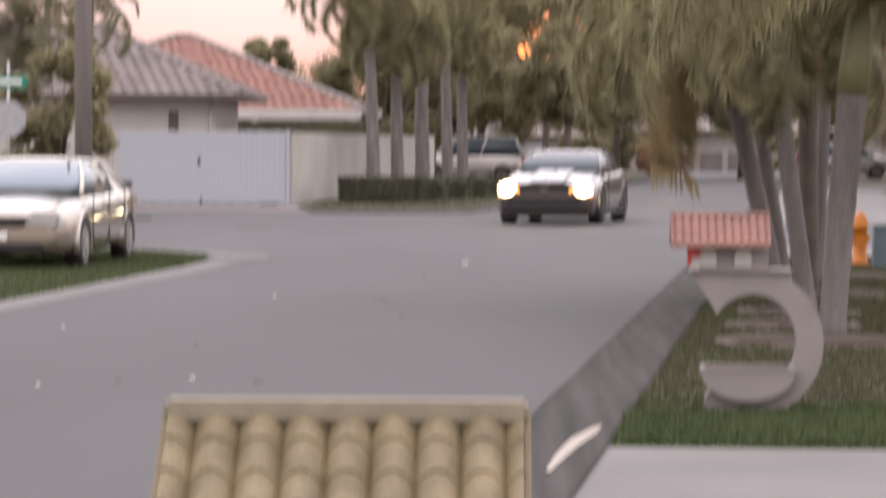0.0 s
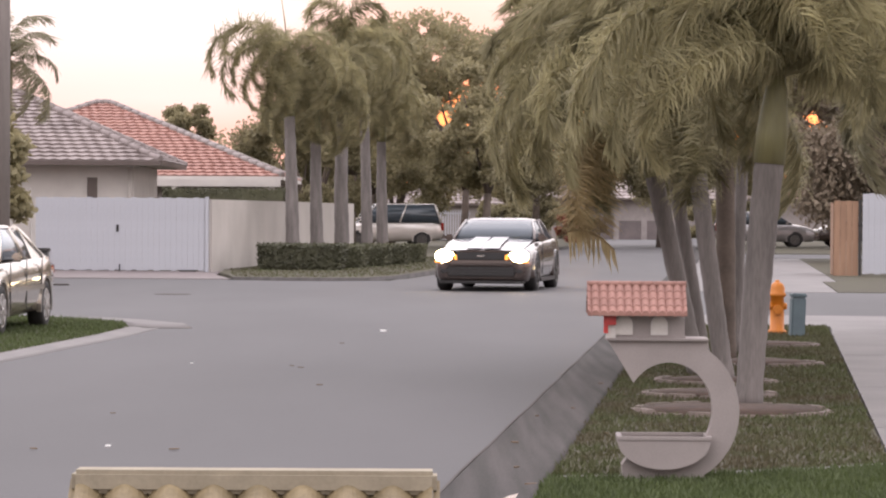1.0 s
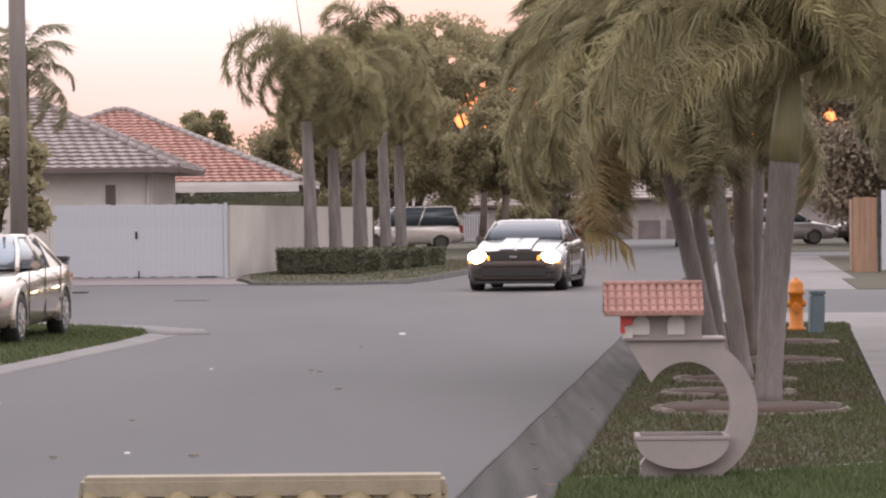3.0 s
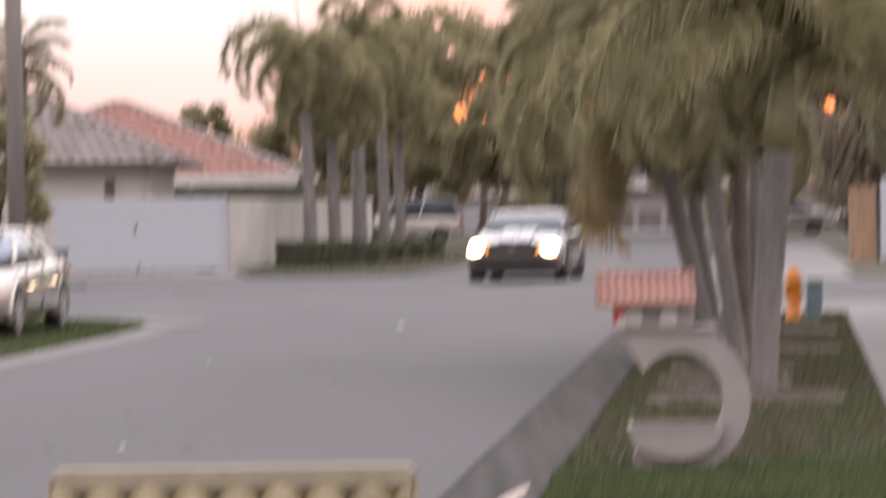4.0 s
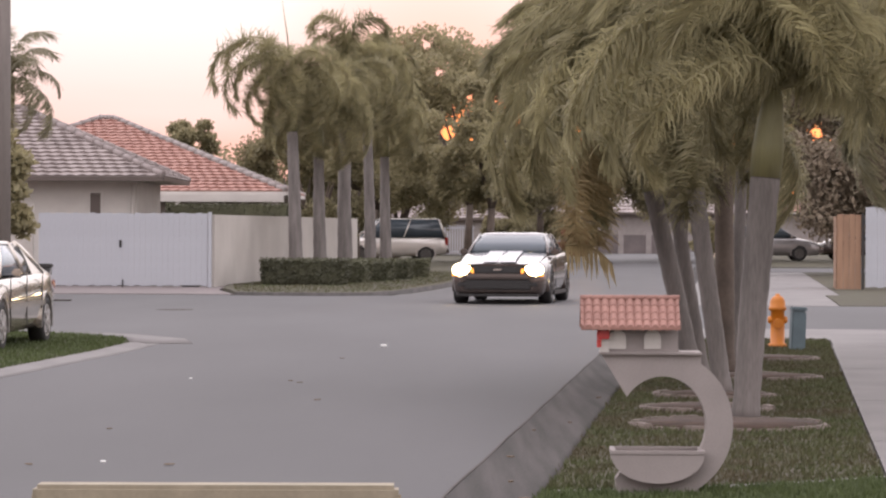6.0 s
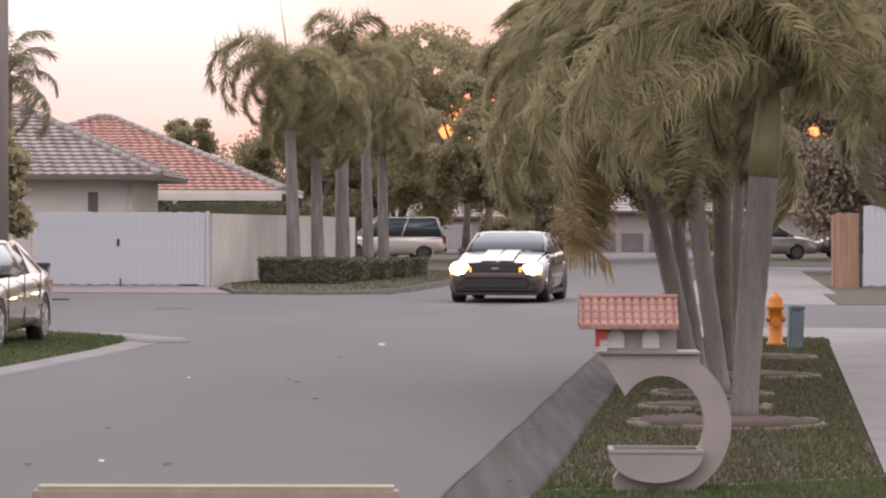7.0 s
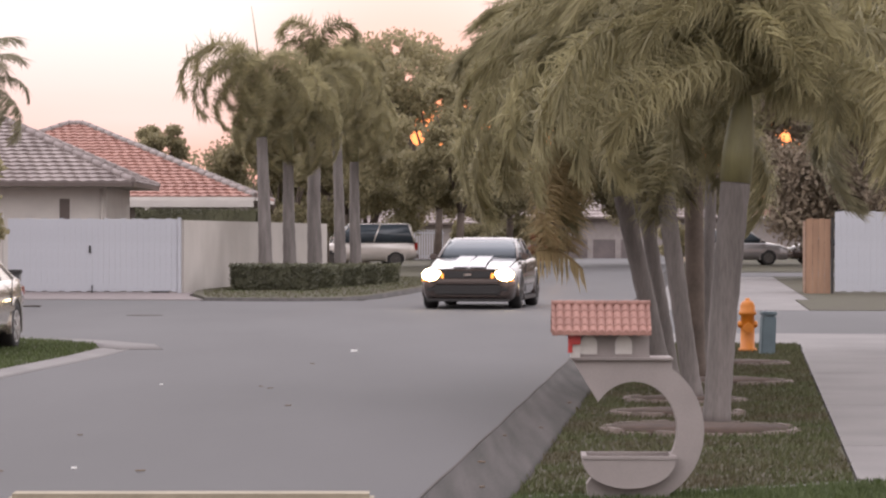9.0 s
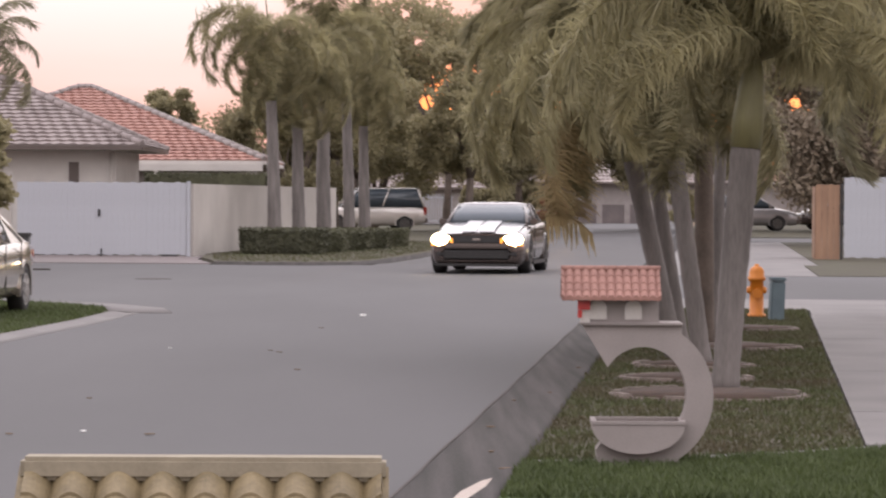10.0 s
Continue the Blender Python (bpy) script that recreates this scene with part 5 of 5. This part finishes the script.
# trees beyond
for k, (x, y, h, w, n, low) in enumerate([(1.6, 128, 10.4, 4.1, 36000, 0.24), (4.8, 134, 10.2, 4.1, 40000, 0.24), (-2.5, 138, 9.0, 3.8, 36000, 0.26), (10.8, 140, 9.0, 4.2, 40000, 0.28), (12.5, 150, 9.0, 4.4, 36000, 0.28), (19.8, 135, 9.0, 4.8, 40000, 0.25), (23.5, 140, 9.0, 5.0, 36000, 0.25), (15.2, 98, 7.8, 4.2, 60000, 0.22)]):
    broad_tree("tree", (x, y, 0), h, w, n, 0.10, 601 + k, "dense dark green street tree against the sunset" if k < 7 else "brownish street tree behind the board fence", SIGHT_GAPS, LEAF if k < 7 else LEAF_DEAD, low)
broad_tree("tree", (-10.6, 135, 0), 6.5, 1.5, 12000, 0.09, 606, "small dark tree behind the red roof", low=0.6)
for k in range(9):
    broad_tree("tree", (-22 + 9.5 * k + (k % 3), 225 + 11 * (k % 2), 0), 7.5 + (k % 4) * 0.5, 6.2, 22000, 0.17, 620 + k, "distant dark green tree closing the street", SIGHT_GAPS, low=0.12)

rnd_w = np.random.RandomState(77)
wood_c = np.stack([rnd_w.uniform(-70, 95, 150), rnd_w.uniform(258, 275, 150), rnd_w.uniform(0.5, 6.5, 150)], 1)
wv, wf = leaf_cloud(wood_c, np.full(150, 3.2), 60000, 0.38, 78, SIGHT_GAPS)
tagged(raw("far_wood", wv, wf, LEAF), "distant dark belt of trees along the horizon", "trees", kind="stuff")

broad_tree("tree", (-4.3, 116, 0), 6.0, 2.2, 24000, 0.09, 651, "bushy dark tree behind the island palms", SIGHT_GAPS, low=0.12)
broad_tree("tree", (2.3, 118, 0), 7.6, 2.3, 34000, 0.09, 657, "leafy green tree at the end of the street", SIGHT_GAPS, low=0.3)
broad_tree("tree", (-4.9, 118, 0), 4.7, 1.6, 16000, 0.09, 652, "bushy dark tree behind the garden wall", low=0.15)
broad_tree("tree", (-3.0, 122, 0), 6.8, 2.8, 26000, 0.09, 655, "bushy dark tree behind the island palms", SIGHT_GAPS, low=0.45)
broad_tree("tree", (-1.6, 146, 0), 7.0, 3.0, 30000, 0.10, 656, "bushy dark tree behind the island palms", SIGHT_GAPS, low=0.1)
for k, (x, y, h, w) in enumerate([(3.9, 166, 2.1, 1.2), (6.3, 172, 2.6, 1.5), (8.9, 180, 2.0, 1.3), (16.5, 178, 2.4, 1.6), (25.0, 172, 2.6, 1.8), (-4.0, 170, 2.4, 1.6)]):
    broad_tree("shrub", (x, y, 0), h, w, 7000, 0.10, 660 + k, "rounded olive shrub in front of the far houses", low=0.08, stem=0.05)

REDSHRUB = mat("red_shrub_leaf", (0.34, 0.10, 0.07), (0.22, 0.09, 0.05), 0.6, scale=1.5, fine=9, bump=0, trans=0.4, island=0.4)
broad_tree("shrub", (7.6, 158, 0), 1.45, 0.8, 3500, 0.08, 670, "low shrub with reddish leaves by the far kerb", material=REDSHRUB, low=0.08, stem=0.04)

# far houses that close the street
hip_house("house", pose(14.5, 205, 0), 7.0, 9.0, 2.7, 1.6, 6.0, 0.6, STUCCO, ROOFGREY, 8, "distant dull bungalow with a grey roof")
hip_house("house", pose(1.0, 178, 0), 3.4, 8.0, 2.2, 0.95, 3.6, 0.4, STUCCO, ROOFGREY, 7, "distant low house with a pale roof behind the railing")
hip_house("house", pose(31, 190, 0), 9.0, 9.0, 2.7, 1.8, 6.0, 0.6, STUCCO, ROOFRED, 8, "distant stucco bungalow with a red roof")
w = thing("garden_wall", pose(11.2, 186, 0.0), "distant beige garden wall with pillars", "wall")
part("panel", boxed(-3.3, 3.2, 0.05, 0.2, 0, 1.15), PAVERS, w)
for xx in (-3.4, -1.4, 0.3, 2.0, 3.3):
    part("pillar", boxed(xx, xx + 0.35, 0, 0.3, 0, 1.4), STUCCO, w)
rl = thing("railing", pose(0.55, 168, 0.0), "white metal railing beside the parked people carrier", "railing")
for k in range(14):
    part("bar", boxed(k * 0.14, k * 0.14 + 0.05, 0, 0.05, 0.05, 1.7), GATEPAINT, rl)
for z in (0.2, 1.5):
    part("rail", boxed(-0.05, 1.95, 0.051, 0.09, z, z + 0.06), GATEPAINT, rl)

# darker leaflet colour imitates the backlit silhouettes of the two left palms
FRONDS_L = [frond_mesh("frond", 2.0, 120, 0.45, 90, 700 + k, FROND_DULL, 0.7, 0.7, 0.014) for k in range(3)]
palm((-9.2, 66.0, 0.0), [(0, 0, -0.1), (0, 0, 2), (0.1, 0, 4.1)], 0.16, 0.12, 18, FRONDS_L, "palm tree beside the utility pole", 701, size=(0.7, 0.95), shaft=0.6, low=-60, high=80)
palm((-11.0, 68.0, 0.0), [(0, 0, -0.1), (0, 0, 2), (0.1, 0, 3.4)], 0.16, 0.12, 26, FRONDS_L, "palm tree beside the street sign", 702, shaft=0.6, low=-70, high=80)
broad_tree("tree", (-9.5, 64.0, 0), 3.7, 1.25, 9000, 0.10, 703, "dark shrubby tree in front of the cream house", low=0.15, stem=0.08)

def palm_ring(x, y, r, seed, label):
    """Mulch bed inside a low ring of edging stones."""
    rnd = random.Random(seed)
    e = thing("tree_ring", pose(x, y, 0.018), label, "tree ring", "palm rings")
    bm = bmesh.new()
    lathe(bm, [(r - 0.04, -0.02), (r - 0.04, 0.03), (r * 0.5, 0.05), (0.05, 0.06)], 24)
    part("mulch", bm, MULCH, e)
    n = int(math.tau * r / 0.26)
    bm = boxed(-0.12, 0.12, -0.04, 0.04, -0.03, 0.03, bevel=0.012)
    first = part("stone", bm, STONE, e)
    for k in range(n):
        ob = first if k == 0 else new("stone", first.data)
        ob.parent = e
        a = k * math.tau / n
        ob.matrix_basis = pose(r * math.cos(a), r * math.sin(a), rnd.uniform(-0.01, 0.01), 0, 0, math.degrees(a) + 90 + rnd.uniform(-5, 5))
    return e


for k, (x, y, r) in enumerate(((2.2, 22.35, 0.70), (2.22, 24.35, 0.5), (2.47, 26.3, 0.5), (3.2, 29.6, 0.6), (3.75, 33.8, 0.55))):
    palm_ring(x, y, r, 1 + k, "round mulch bed edged with tan stones at a palm foot")

blades("strip_grass", [(16.6, -1.03), (40.2, -1.03), (40.2, 1.22), (17.77, 0.87), (17.37, 0.45), (17.07, 0.0), (16.8, -0.4)], 44000, 0.016, 0.035, BLADE, "patchy olive grass on the strip", 1)
blades("front_grass", [(14.62, -1.02), (16.48, -1.03), (16.68, -0.4), (16.97, 0.0), (17.27, 0.45), (17.65, 0.88), (17.9, 1.3), (17.9, 3.6), (15.2, 7.0), (14.7, 3)], 60000, 0.018, 0.042, BLADE_G, "lush green grass of the front lawn", 2)
blades("corner_grass", [(26, -7.42), (35, -7.44), (37.8, -7.58), (39.4, -7.98), (40.5, -8.8), (41.4, -10), (42.0, -11.6), (42.2, -15), (26, -15)], 60000, 0.018, 0.045, BLADE_G, "green grass of the corner verge", 3)
blades("island_grass", [(66.3, -10.8), (66.0, -9.0), (68.5, -7.7), (100, -7.5), (100, -12.4), (75, -12.4), (69, -11.4)], 12000, 0.058, 0.045, BLADE, "olive grass of the palm island", 4)


# litter, fallen leaves and a wet gutter
for x, y, w in ((-0.56, 37.8, 0.05), (-2.02, 18.96, 0.022), (-3.6, 24.3, 0.018), (-2.3, 29.5, 0.02), (-2.9, 18.4, 0.018)):
    bm = bmesh.new()
    prism(bm, [(w * 0.9 * math.cos(k * 1.26), w * 0.6 * math.sin(k * 1.26)) for k in range(5)], 0.001, w * 0.5, "z")
    ob = part("paper_scrap", bm, LITTER)
    ob.matrix_world = pose(x, y, 0.0, 0, 0, 40 * w)
    tagged(ob, "small white paper scrap lying on the asphalt", "litter", "litter on the road")
mc = part("manhole_cover", lathe(bmesh.new(), [(0.33, -0.02), (0.33, 0.006), (0.30, 0.008), (0.29, 0.004), (0.02, 0.005)], 28), SEAM)
mc.matrix_world = pose(-4.55, 54.6, 0.0)
tagged(mc, "round dark iron manhole cover set in the asphalt", "manhole")
# made-up flat dark block in place of a small piece of debris
dg = part("debris_block", boxed(-0.3, 0.3, -0.12, 0.12, 0.0, 0.03, bevel=0.01), SEAM)
dg.matrix_world = pose(-7.45, 61.0, 0.0)
tagged(dg, "flat dark block standing in for debris by the side street kerb", "drain")
rnd = random.Random(9)
for k in range(16):
    s, n = (rnd.uniform(16, 30), rnd.uniform(-1.5, -0.7)) if k < 9 else (rnd.uniform(18, 36), rnd.uniform(-4.5, -2))
    w = rnd.uniform(0.02, 0.04)
    bm = bmesh.new()
    prism(bm, [(w * math.cos(a), 0.5 * w * math.sin(a)) for a in (0, 0.9, 2.2, 3.3, 4.4, 5.5)], 0.0, 0.006, "z")
    ob = part("fallen_leaf", bm, DRYLEAF)
    ob.matrix_world = on_road(s, n, 0.008 if n < -1.25 else 0.03, rnd.uniform(0, 360))
    tagged(ob, "dry brown fallen leaf on the ground", "leaf", "fallen leaves")
slab("puddle", [(13.3, -1.225), (14.0, -1.24), (14.8, -1.23), (15.4, -1.17), (15.75, -1.07), (15.6, -1.04), (15.2, -1.12), (14.5, -1.165), (13.9, -1.185), (13.3, -1.20)], 0.01, 0.030, WATER, "thin bright water film in the gutter", "puddle")


def motions():
    # the coupe backs away and stops
    rows = []
    for t, x, y, turn in ((0.0, 0.68, 56.9, 10.5), (0.5, 0.84, 57.35, 10.2), (1.0, 1.03, 57.95, 9.8), (1.5, 1.18, 58.6, 9.4), (2.0, 1.285, 59.1, 9.0), (2.5, 1.31, 59.25, 8.8), (3.8, 1.33, 59.3, 8.7), (10.0, 1.33, 59.3, 8.7)):
        rows.append((t, pose(x, y, 0.0, 0, 0, -turn)))
    walk(coupe, rows)
    for wh in coupe_wheels:
        base = Matrix.Translation(wh.location)
        walk(wh, [(t, base @ Matrix.Rotation((y - 59.3) / 0.35, 4, "X")) for t, y in ((0.0, 56.9), (0.25, 57.1), (0.5, 57.35), (0.75, 57.63), (1.0, 57.95), (1.25, 58.28), (1.5, 58.6), (1.75, 58.88), (2.0, 59.1), (2.5, 59.25), (3.8, 59.3), (10.0, 59.3))])


motions()
